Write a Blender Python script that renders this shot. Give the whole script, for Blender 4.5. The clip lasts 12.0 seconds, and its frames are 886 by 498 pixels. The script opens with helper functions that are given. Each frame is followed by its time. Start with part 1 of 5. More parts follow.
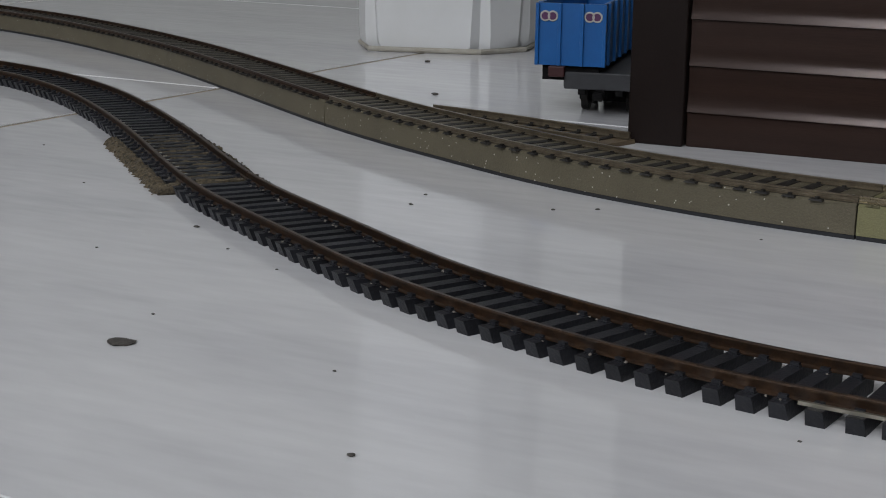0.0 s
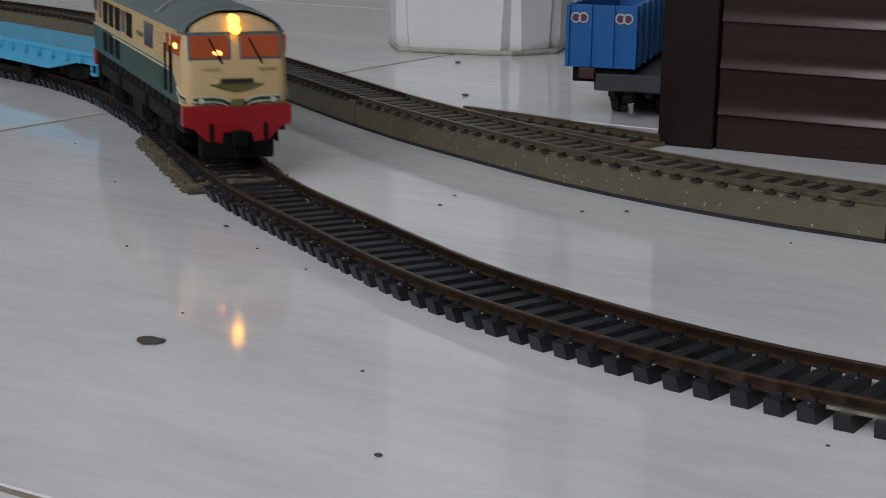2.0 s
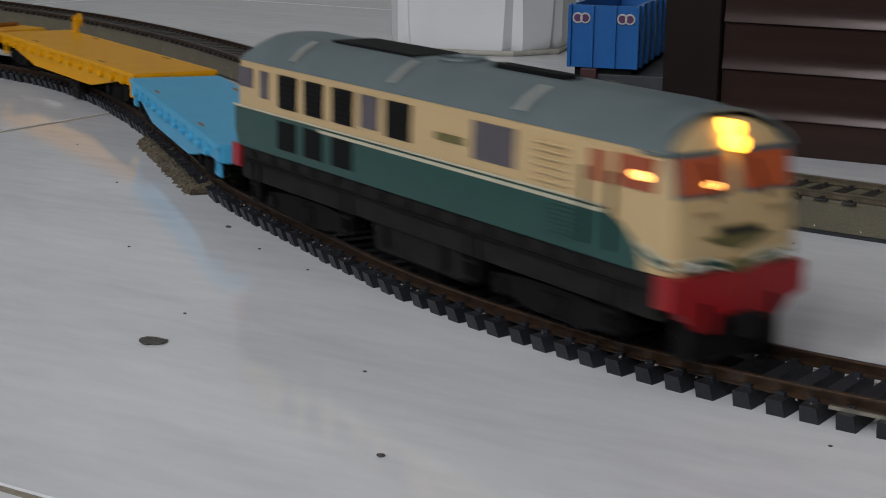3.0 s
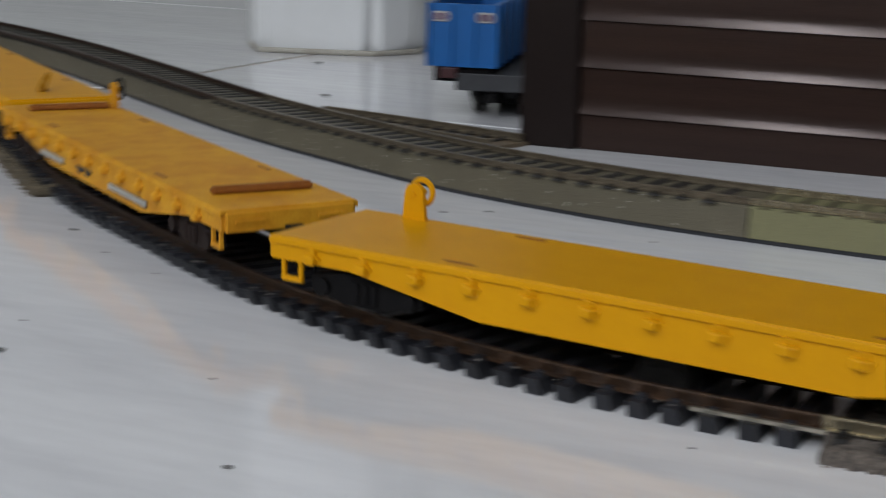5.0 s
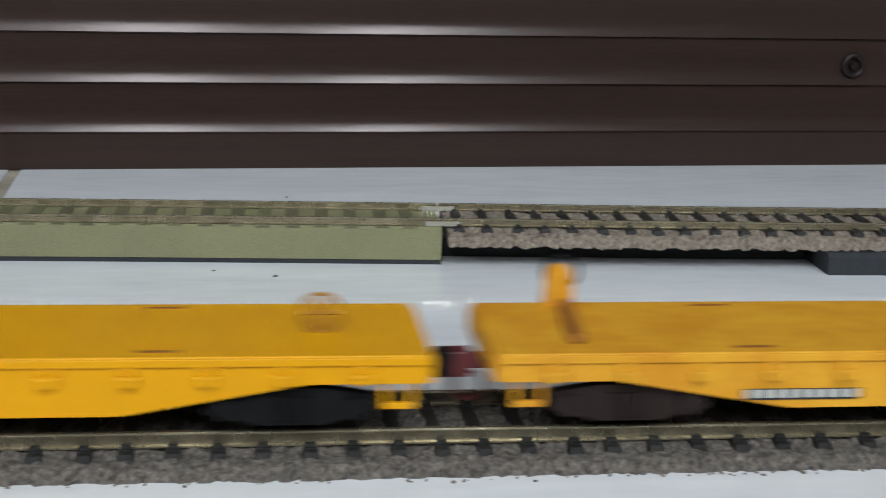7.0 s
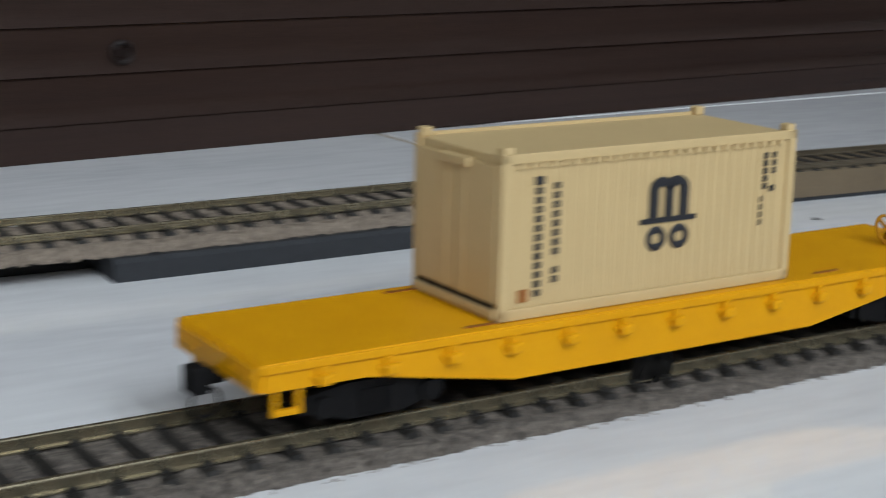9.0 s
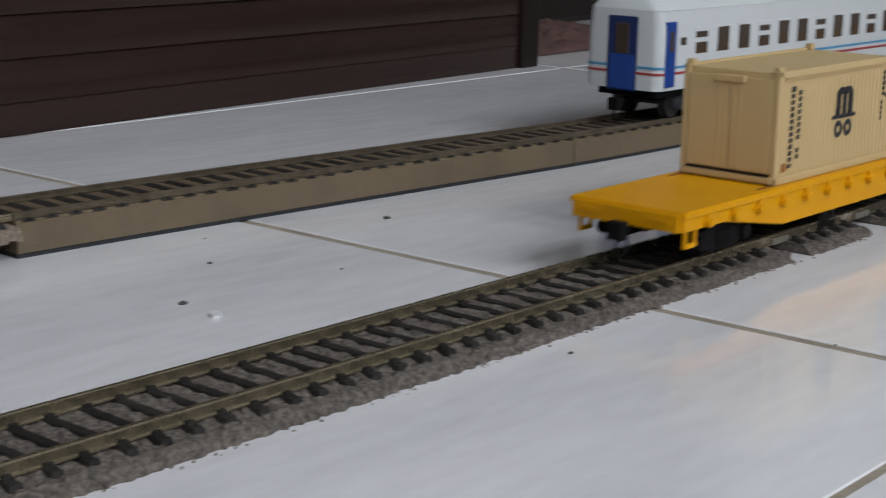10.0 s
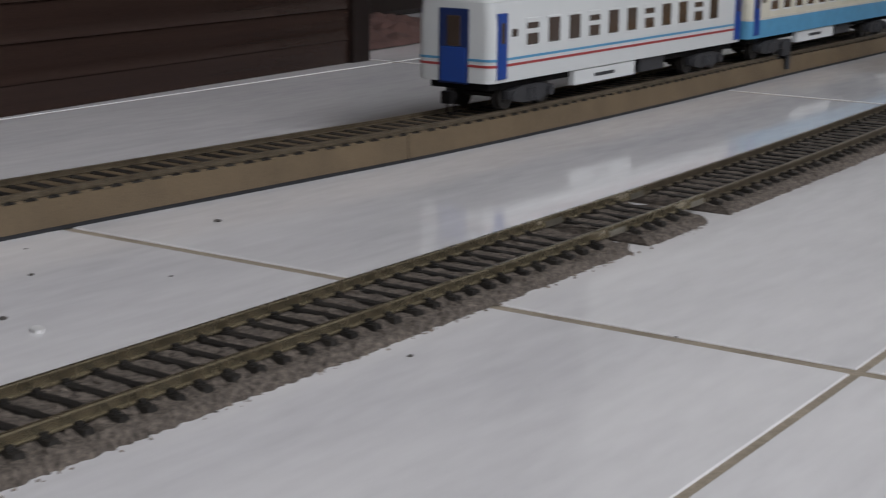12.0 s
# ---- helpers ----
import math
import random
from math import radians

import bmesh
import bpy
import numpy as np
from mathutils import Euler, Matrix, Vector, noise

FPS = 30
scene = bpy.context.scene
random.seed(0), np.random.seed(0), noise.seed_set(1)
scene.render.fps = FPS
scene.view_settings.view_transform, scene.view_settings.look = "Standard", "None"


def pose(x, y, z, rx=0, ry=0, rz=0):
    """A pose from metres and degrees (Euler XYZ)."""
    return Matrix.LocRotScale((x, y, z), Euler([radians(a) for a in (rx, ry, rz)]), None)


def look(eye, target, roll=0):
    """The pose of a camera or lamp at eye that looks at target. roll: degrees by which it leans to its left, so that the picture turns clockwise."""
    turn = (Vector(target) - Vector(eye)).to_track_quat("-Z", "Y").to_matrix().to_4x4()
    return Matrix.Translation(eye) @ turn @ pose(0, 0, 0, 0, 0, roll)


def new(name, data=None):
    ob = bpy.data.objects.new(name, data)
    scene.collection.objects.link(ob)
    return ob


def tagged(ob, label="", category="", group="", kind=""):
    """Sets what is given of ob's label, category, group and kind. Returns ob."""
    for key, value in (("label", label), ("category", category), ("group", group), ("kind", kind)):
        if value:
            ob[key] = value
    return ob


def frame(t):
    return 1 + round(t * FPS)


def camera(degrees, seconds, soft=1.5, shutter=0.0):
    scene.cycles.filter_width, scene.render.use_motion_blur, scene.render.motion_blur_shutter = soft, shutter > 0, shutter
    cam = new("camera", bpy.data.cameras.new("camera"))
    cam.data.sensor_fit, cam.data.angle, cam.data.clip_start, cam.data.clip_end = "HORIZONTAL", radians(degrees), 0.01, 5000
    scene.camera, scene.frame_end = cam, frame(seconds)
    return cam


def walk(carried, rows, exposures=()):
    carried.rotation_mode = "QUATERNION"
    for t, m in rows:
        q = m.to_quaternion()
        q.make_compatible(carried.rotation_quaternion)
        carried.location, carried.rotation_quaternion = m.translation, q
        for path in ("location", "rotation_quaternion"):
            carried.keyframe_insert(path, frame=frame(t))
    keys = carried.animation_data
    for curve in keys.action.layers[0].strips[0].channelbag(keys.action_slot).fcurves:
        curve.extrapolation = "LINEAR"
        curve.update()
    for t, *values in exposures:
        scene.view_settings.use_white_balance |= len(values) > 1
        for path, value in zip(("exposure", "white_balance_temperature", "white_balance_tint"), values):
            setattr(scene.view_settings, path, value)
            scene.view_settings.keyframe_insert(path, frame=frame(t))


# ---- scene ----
cam = camera(31.1, 12.0, soft=1.0, shutter=0.55)
# seconds, x, y, z, yaw, pitch, roll
PATH = [
    (0, -0.0297, -0.0099, 0.0941, 26.7794, -13.2555, -0.8098),
    (0.5, -0.0296, -0.0100, 0.0942, 27.0773, -13.2587, -0.8616),
    (1, -0.0294, -0.0101, 0.0943, 27.4347, -13.2674, -0.9025),
    (1.5, -0.0294, -0.0101, 0.0942, 27.7510, -13.2546, -0.9380),
    (2, -0.0294, -0.0101, 0.0942, 27.9017, -13.2394, -0.9500),
    (2.5, -0.0294, -0.0101, 0.0941, 27.9340, -13.2217, -0.9265),
    (3.0, -0.0295, -0.0102, 0.0942, 27.9492, -13.2241, -0.9133),
    (3.2, -0.0295, -0.0102, 0.0943, 27.9361, -13.2264, -0.9000),
    (4.8, -0.0320, -0.0023, 0.0924, 25.8871, -13.1239, -1.0321),
    (5.0, -0.0320, 0.0003, 0.0912, 23.1332, -12.9949, -1.5602),
    (5.2, -0.0315, 0.0020, 0.0905, 19.8080, -12.8600, -2.0000),
    (5.5, -0.0299, 0.0015, 0.0905, 14.5385, -12.8379, -2.3500),
    (6, -0.0232, 0.0028, 0.0901, 3.9979, -12.6583, -2.2379),
    (6.5, -0.0127, 0.0040, 0.0920, -7.6176, -12.7007, -2.2042),
    (7, 0.0002, 0.0020, 0.0950, -11.0100, -12.8587, -1.6107),
    (8.8, 0.0133, 0.0273, 0.0950, -32.4062, -12.9215, -1.3820),
    (9.0, 0.0171, 0.0294, 0.0962, -36.5000, -13.0400, -1.2679),
    (9.2, 0.0199, 0.0325, 0.0970, -39.9704, -13.0800, -1.2000),
    (9.5, 0.0220, 0.0385, 0.0970, -46.3404, -12.9562, -1.2911),
    (10, 0.0290, 0.0475, 0.0956, -52.8314, -12.8634, -1.1707),
    (10.5, 0.0312, 0.0492, 0.0958, -55.0134, -12.9515, -0.9320),
    (11, 0.0308, 0.0484, 0.0966, -55.4125, -13.0826, -0.6753),
    (11.5, 0.0306, 0.0490, 0.0966, -55.8819, -13.1056, -0.6245),
    (12, 0.0381, 0.0523, 0.0949, -58.8554, -12.9869, -0.6381),
]
walk(cam, [(t, pose(x, y, z, 90 + pitch, roll, yaw)) for t, x, y, z, yaw, pitch, roll in PATH],
     exposures=[(0, 0.30, 6350, 10), (3.2, 0.31, 6350, 10), (5.0, 0.46, 6200, 9), (5.5, 0.64, 6050, 7), (6.5, 1.00, 6000, 4), (7.2, 1.10, 5950, 3), (8.8, 0.95, 5950, 4),
                (9.5, 0.83, 6000, 6), (10.5, 0.65, 6350, 12), (12, 0.58, 6450, 13)])

# ---------------------------------------------------------------- light
world = bpy.data.worlds.new("world")
scene.world = world
world.use_nodes = True
wn = world.node_tree
sky = wn.nodes.new("ShaderNodeTexSky")
sky.sky_type = "NISHITA"
sky.sun_disc = False
sky.sun_elevation, sky.sun_rotation = radians(38), radians(200)
wn.nodes["Background"].inputs[1].default_value = 0.12
wn.links.new(sky.outputs[0], wn.nodes["Background"].inputs[0])

WINDOWS_X = (-1.45, -0.56, 0.04, 0.47)      # centres of the four panes behind the camera; the first is added for brightness
WIN_Y, WIN_W, WIN_Z0, WIN_Z1 = -1.5, 0.15, 0.75, 1.95
for wx in WINDOWS_X:
    data = bpy.data.lights.new("window_light", "AREA")
    data.shape, data.size, data.size_y = "RECTANGLE", WIN_W, WIN_Z1 - WIN_Z0
    data.energy, data.color = 9.0, (0.955, 0.975, 1.0)
    lamp = new("window_light", data)
    lamp.matrix_world = look((wx, WIN_Y + 0.02, (WIN_Z0 + WIN_Z1) / 2), (wx, 1, (WIN_Z0 + WIN_Z1) / 2 - 0.6))


# ---------------------------------------------------------------- materials
def material(name, base, rough=0.5, metal=0.0, second=None, scale=200.0, amount=0.5, stretch=(1, 1, 1), fine=0.0,
             fine_scale=1500.0, bump=0.0, bump_scale=None, spread=0.0, emission=None, strength=0.0, coat=0.0, spec=0.5, rvar=0.0, speck=0.0, tint=None):
    m = bpy.data.materials.new(name)
    m.use_nodes = True
    nt = m.node_tree
    p = nt.nodes["Principled BSDF"]
    p.inputs["Roughness"].default_value = rough
    p.inputs["Metallic"].default_value = metal
    p.inputs["Specular IOR Level"].default_value = spec
    p.inputs["Coat Weight"].default_value = coat
    if tint:
        p.inputs["Specular Tint"].default_value = (*tint, 1)
    tc = nt.nodes.new("ShaderNodeTexCoord")
    mp = nt.nodes.new("ShaderNodeMapping")
    mp.inputs["Scale"].default_value = stretch
    nt.links.new(tc.outputs["Object"], mp.inputs[0])
    n1 = nt.nodes.new("ShaderNodeTexNoise")
    n1.inputs["Scale"].default_value, n1.inputs["Detail"].default_value = scale, 5
    n1.inputs["Roughness"].default_value = 0.6
    nt.links.new(mp.outputs[0], n1.inputs["Vector"])
    n2 = nt.nodes.new("ShaderNodeTexNoise")
    n2.inputs["Scale"].default_value, n2.inputs["Detail"].default_value = fine_scale, 3
    nt.links.new(mp.outputs[0], n2.inputs["Vector"])
    ramp = nt.nodes.new("ShaderNodeValToRGB")
    ramp.color_ramp.elements[0].position, ramp.color_ramp.elements[1].position = 0.5 - amount / 2, 0.5 + amount / 2
    ramp.color_ramp.elements[0].color = (*base, 1)
    ramp.color_ramp.elements[1].color = (*(second or [c * 0.8 for c in base]), 1)
    nt.links.new(n1.outputs[0], ramp.inputs[0])
    out = ramp.outputs[0]
    if fine:
        mix = nt.nodes.new("ShaderNodeMix")
        mix.data_type, mix.blend_type = "RGBA", "OVERLAY"
        mix.inputs[0].default_value = fine
        nt.links.new(out, mix.inputs[6])
        nt.links.new(n2.outputs[0], mix.inputs[7])
        out = mix.outputs[2]
    if speck:
        # pale specks painted in: loose grit, and on the olive board its glints
        vo = nt.nodes.new("ShaderNodeTexVoronoi")
        vo.inputs["Scale"].default_value = speck
        nt.links.new(mp.outputs[0], vo.inputs["Vector"])
        near = nt.nodes.new("ShaderNodeMath")
        near.operation = "LESS_THAN"
        near.inputs[1].default_value = 0.24
        nt.links.new(vo.outputs["Distance"], near.inputs[0])
        few = nt.nodes.new("ShaderNodeMath")
        few.operation = "GREATER_THAN"
        few.inputs[1].default_value = 0.80
        nt.links.new(vo.outputs["Color"], few.inputs[0])
        both = nt.nodes.new("ShaderNodeMath")
        both.operation = "MULTIPLY"
        nt.links.new(near.outputs[0], both.inputs[0])
        nt.links.new(few.outputs[0], both.inputs[1])
        grit = nt.nodes.new("ShaderNodeMix")
        grit.data_type = "RGBA"
        grit.inputs[7].default_value = (0.5, 0.48, 0.43, 1)
        nt.links.new(both.outputs[0], grit.inputs[0])
        nt.links.new(out, grit.inputs[6])
        out = grit.outputs[2]
    if spread:
        info = nt.nodes.new("ShaderNodeObjectInfo")
        hsv = nt.nodes.new("ShaderNodeHueSaturation")
        rng = nt.nodes.new("ShaderNodeMapRange")
        rng.inputs[3].default_value, rng.inputs[4].default_value = 1 - spread, 1 + spread
        nt.links.new(info.outputs["Random"], rng.inputs[0])
        nt.links.new(rng.outputs[0], hsv.inputs["Value"])
        nt.links.new(out, hsv.inputs["Color"])
        out = hsv.outputs[0]
    nt.links.new(out, p.inputs["Base Color"])
    if rvar:
        rr = nt.nodes.new("ShaderNodeMapRange")
        rr.inputs[3].default_value, rr.inputs[4].default_value = max(rough - rvar, 0.02), rough + rvar
        nt.links.new(n1.outputs[0], rr.inputs[0])
        nt.links.new(rr.outputs[0], p.inputs["Roughness"])
    if bump:
        nb = nt.nodes.new("ShaderNodeTexNoise")
        nb.inputs["Scale"].default_value, nb.inputs["Detail"].default_value = bump_scale or fine_scale, 4
        nt.links.new(mp.outputs[0], nb.inputs["Vector"])
        b = nt.nodes.new("ShaderNodeBump")
        b.inputs["Strength"].default_value, b.inputs["Distance"].default_value = bump, 0.0006
        nt.links.new(nb.outputs[0], b.inputs["Height"])
        nt.links.new(b.outputs[0], p.inputs["Normal"])
    if emission:
        p.inputs["Emission Color"].default_value = (*emission, 1)
        p.inputs["Emission Strength"].default_value = strength
    return m


TILE = material("glazed_tile", (0.82, 0.81, 0.815), 0.075, second=(0.62, 0.615, 0.635), scale=9, amount=0.5, stretch=(0.45, 1.9, 1),
                fine=0.3, fine_scale=110, spread=0.02, rvar=0.03, bump=0.09, bump_scale=55)
GROUT = material("grout", (0.36, 0.31, 0.24), 0.9, second=(0.22, 0.185, 0.14), scale=60, fine=0.3, fine_scale=900, bump=0.5)
WALL = material("wall_paint", (0.62, 0.62, 0.60), 0.8, second=(0.56, 0.56, 0.54), scale=3)
CEIL = material("ceiling_paint", (0.75, 0.75, 0.74), 0.9, second=(0.7, 0.7, 0.69), scale=2)
FRAME = material("window_frame_paint", (0.5, 0.5, 0.5), 0.5)
SLEEPER = material("black_plastic", (0.011, 0.012, 0.016), 0.5, spec=0.35, second=(0.022, 0.022, 0.026), scale=700, fine=0.3, bump=0.3, spread=0.3, speck=330)
SLEEPER_OLD = material("dusty_plastic", (0.011, 0.010, 0.0095), 0.6, spec=0.25, second=(0.028, 0.025, 0.022), scale=500, fine=0.4, bump=0.25, spread=0.3)
SLEEPER_OLIVE = material("olive_dusty_plastic", (0.125, 0.113, 0.062), 0.7, second=(0.080, 0.072, 0.042), scale=400, spec=0.2, fine=0.4, bump=0.25, spread=0.25)
RAIL_RUST = material("rusty_rail", (0.085, 0.044, 0.022), 0.36, 0.6, second=(0.03, 0.022, 0.018), scale=300, fine=0.3)
RAIL_BRASS = material("brassy_rail", (0.40, 0.345, 0.235), 0.27, 0.8, second=(0.21, 0.175, 0.115), scale=160, fine=0.3, rvar=0.1)
RAIL_DARK = material("dull_rail", (0.23, 0.19, 0.135), 0.34, 0.65, second=(0.11, 0.088, 0.06), scale=200, fine=0.3)
BALLAST = material("glued_ballast", (0.168, 0.140, 0.117), 0.9, second=(0.040, 0.033, 0.028), scale=850, amount=0.34, fine=0.6, fine_scale=1600, bump=1.0, bump_scale=900)
BALLAST_PALE = material("pale_ballast", (0.27, 0.215, 0.165), 0.9, second=(0.10, 0.078, 0.06), scale=900, amount=0.4, fine=0.5, fine_scale=1600, bump=1.0, bump_scale=900)
BALLAST_TAN = material("tan_ballast", (0.13, 0.100, 0.060), 0.9, second=(0.030, 0.025, 0.017), scale=1100, amount=0.3, fine=0.5, fine_scale=1600, bump=1.0, bump_scale=1000)
PALE_GRIT = material("pale_grit", (0.30, 0.28, 0.25), 0.9, second=(0.16, 0.13, 0.11), scale=500)
BOARD = material("olive_board", (0.115, 0.098, 0.062), 0.55, second=(0.085, 0.072, 0.045), scale=60, fine=0.35, fine_scale=2600, bump=0.4, bump_scale=1500, speck=1000)
BOARD_GREEN = material("green_board", (0.195, 0.182, 0.086), 0.5, second=(0.155, 0.146, 0.070), scale=50, fine=0.3, fine_scale=2600, bump=0.3, bump_scale=2200)
BOARD_BROWN = material("brown_board", (0.150, 0.108, 0.062), 0.6, second=(0.10, 0.072, 0.042), scale=50, fine=0.3, fine_scale=2400, bump=0.3, bump_scale=2000)
FOAM = material("black_foam", (0.014, 0.015, 0.018), 0.8, second=(0.022, 0.023, 0.027), scale=300, fine=0.3, bump=0.4)
JOINER = material("bright_metal", (0.42, 0.39, 0.32), 0.3, 0.85)
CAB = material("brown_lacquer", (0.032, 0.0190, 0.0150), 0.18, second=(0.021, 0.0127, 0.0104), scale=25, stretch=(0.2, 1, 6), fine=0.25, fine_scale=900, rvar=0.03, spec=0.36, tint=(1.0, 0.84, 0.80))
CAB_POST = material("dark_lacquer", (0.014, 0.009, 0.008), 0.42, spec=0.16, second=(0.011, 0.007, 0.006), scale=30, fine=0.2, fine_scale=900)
WHITE_PLASTIC = material("white_plastic", (0.66, 0.66, 0.66), 0.5, spec=0.3, second=(0.6, 0.6, 0.59), scale=30)
DIRTY_WHITE = material("grimy_white_plastic", (0.42, 0.40, 0.35), 0.5, second=(0.3, 0.27, 0.22), scale=120)
CRUMB = material("dirt", (0.05, 0.045, 0.04), 0.9, second=(0.10, 0.09, 0.08), scale=900, bump=0.6)
YELLOW = material("yellow_paint", (0.66, 0.308, 0.0006), 0.42, second=(0.60, 0.270, 0.0006), scale=90, spec=0.14, fine=0.06, fine_scale=2000, bump=0.06)
ORANGE = material("weathered_yellow_paint", (0.64, 0.315, 0.020), 0.55, second=(0.53, 0.225, 0.012), scale=110, amount=0.3, spec=0.16, fine=0.2, fine_scale=1500, bump=0.1)
BRAKE_YELLOW = material("dull_brake_yellow", (0.36, 0.165, 0.004), 0.6, second=(0.28, 0.12, 0.004), scale=300, spec=0.15)
CYAN = material("sky_blue_paint", (0.060, 0.36, 0.58), 0.45, second=(0.05, 0.31, 0.52), scale=90, fine=0.1, bump=0.06)
BLACK = material("black_underframe", (0.0045, 0.0045, 0.005), 0.75, second=(0.009, 0.008, 0.008), scale=400, spec=0.1, fine=0.2, bump=0.1)
DUSTY_BLACK = material("dusty_black_paint", (0.006, 0.006, 0.006), 0.75, second=(0.018, 0.016, 0.014), scale=260, amount=0.35, spec=0.15, fine=0.3, bump=0.2)
DARK_GREY = material("dark_grey_plastic", (0.035, 0.036, 0.040), 0.6, second=(0.022, 0.022, 0.025), scale=200, fine=0.2)
BOGIE_BROWN = material("brown_bogie", (0.016, 0.009, 0.007), 0.75, spec=0.2, second=(0.018, 0.011, 0.009), scale=500, fine=0.2)
STEEL = material("wheel_steel", (0.035, 0.032, 0.030), 0.5, 0.5, second=(0.02, 0.018, 0.016), scale=300)
RUSTBAR = material("rust_brown_bar", (0.30, 0.105, 0.012), 0.6, second=(0.22, 0.07, 0.01), scale=300)
RED = material("red_paint", (0.30, 0.007, 0.010), 0.4, second=(0.26, 0.006, 0.009), scale=200)
DARK_RED = material("dark_red_plastic", (0.11, 0.006, 0.008), 0.5, second=(0.06, 0.005, 0.006), scale=400)
CREAM = material("cream_paint", (0.52, 0.365, 0.185), 0.42, second=(0.51, 0.36, 0.18), scale=150, fine=0.06)
GREEN = material("bottle_green_paint", (0.012, 0.060, 0.050), 0.4, second=(0.010, 0.050, 0.043), scale=150, fine=0.1)
ROOF = material("grey_roof_paint", (0.115, 0.145, 0.150), 0.5, second=(0.09, 0.115, 0.12), scale=120, fine=0.15)
STRIPE = material("pale_stripe", (0.55, 0.50, 0.36), 0.45)
SMOKED = material("smoked_glass", (0.060, 0.052, 0.062), 0.15, second=(0.085, 0.075, 0.088), scale=90)
GRILLE = material("black_grille", (0.006, 0.006, 0.006), 0.7, spec=0.12)
LIT = material("lit_cab_glass", (0.045, 0.014, 0.010), 0.12, second=(0.09, 0.024, 0.014), scale=150, amount=0.6, emission=(1.0, 0.19, 0.05), strength=0.12)
LAMP = material("headlamp", (1, 0.7, 0.3), 0.3, emission=(1.0, 0.42, 0.022), strength=6.0)
CABLAMP = material("cab_lamp", (1, 0.6, 0.3), 0.3, emission=(1.0, 0.36, 0.06), strength=3.5)
BADGE = material("brass_badge", (0.20, 0.16, 0.05), 0.4, 0.3, second=(0.10, 0.10, 0.04), scale=600)
SAND = material("sand_container_paint", (0.53, 0.385, 0.185), 0.55, second=(0.50, 0.36, 0.172), scale=90, fine=0.05)
INK = material("black_print", (0.012, 0.012, 0.016), 0.6)
WHITE_INK = material("white_print", (0.55, 0.53, 0.48), 0.6)
COACH_WHITE = material("coach_white", (0.60, 0.62, 0.62), 0.35, second=(0.56, 0.58, 0.585), scale=60)
COACH_BLUE = material("coach_blue", (0.008, 0.050, 0.27), 0.35, second=(0.007, 0.042, 0.22), scale=60)
NAVY = material("navy_paint", (0.006, 0.022, 0.11), 0.45, second=(0.004, 0.016, 0.08), scale=90)
STRIPE_BLUE = material("stripe_blue", (0.09, 0.30, 0.50), 0.4)
STRIPE_RED = material("stripe_red", (0.36, 0.05, 0.05), 0.4)
WIN_BROWN = material("brown_coach_glass", (0.060, 0.042, 0.032), 0.15)
WAGON_BLUE = material("wagon_blue", (0.010, 0.11, 0.35), 0.4, second=(0.008, 0.09, 0.30), scale=90, fine=0.1)
WAGON_RED = material("wagon_dark_red", (0.045, 0.008, 0.009), 0.6)
PINK = material("dusty_pink_cloth", (0.12, 0.062, 0.052), 0.9, second=(0.06, 0.032, 0.028), scale=80, bump=0.5)
MARK = material("emblem_purple", (0.10, 0.03, 0.10), 0.5)
CREAM_COACH = material("pale_cream_paint", (0.62, 0.60, 0.50), 0.4)


# ---------------------------------------------------------------- mesh helpers
def part(name, bm, mat, parent=None, label="", smooth=False, kind=""):
    me = bpy.data.meshes.new(name)
    bmesh.ops.recalc_face_normals(bm, faces=bm.faces)
    bm.to_mesh(me)
    bm.free()
    me.materials.append(mat)
    if smooth:
        for f in me.polygons:
            f.use_smooth = True
        me.set_sharp_from_angle(angle=radians(38))
    ob = new(name, me)
    if parent:
        ob.parent = parent
    if label or kind:
        tagged(ob, label=label, kind=kind)
    return ob


def share(name, me, parent, m):
    ob = new(name, me)
    ob.parent = parent
    ob.matrix_local = m
    return ob


def empty(name, label, category, group=""):
    return tagged(new(name), label, category, group)


def box(bm, x0, x1, y0, y1, z0, z1, bevel=0.0):
    r = bmesh.ops.create_cube(bm, size=1, matrix=Matrix.Translation(((x0 + x1) / 2, (y0 + y1) / 2, (z0 + z1) / 2)) @ Matrix.Diagonal((abs(x1 - x0), abs(y1 - y0), abs(z1 - z0), 1)))
    if bevel:
        es = list({e for v in r["verts"] for e in v.link_edges})
        bmesh.ops.bevel(bm, geom=es, offset=bevel, segments=2, affect="EDGES", profile=0.5)
    return bm


def boxes(*bs, bevel=0.0):
    bm = bmesh.new()
    for b in bs:
        box(bm, *b, bevel=bevel)
    return bm


def disc(bm, m, r, depth, seg=16, r2=None):
    bmesh.ops.create_cone(bm, cap_ends=True, segments=seg, radius1=r, radius2=r if r2 is None else r2, depth=depth, matrix=m)
    return bm


def ring(bm, m, R, r, n=20, k=8):
    vs = [[bm.verts.new(m @ Vector(((R + r * math.cos(b)) * math.cos(a), (R + r * math.cos(b)) * math.sin(a), r * math.sin(b))))
           for b in [2 * math.pi * j / k for j in range(k)]] for a in [2 * math.pi * i / n for i in range(n)]]
    for i in range(n):
        for j in range(k):
            bm.faces.new((vs[i][j], vs[(i + 1) % n][j], vs[(i + 1) % n][(j + 1) % k], vs[i][(j + 1) % k]))
    return bm


def prism(bm, pts, y0, y1):
    """A polygon in the xz plane, extruded from y0 to y1."""
    a = [bm.verts.new((x, y0, z)) for x, z in pts]
    b = [bm.verts.new((x, y1, z)) for x, z in pts]
    bm.faces.new(a)
    bm.faces.new(b[::-1])
    for i in range(len(pts)):
        j = (i + 1) % len(pts)
        bm.faces.new((a[i], b[i], b[j], a[j]))
    return bm


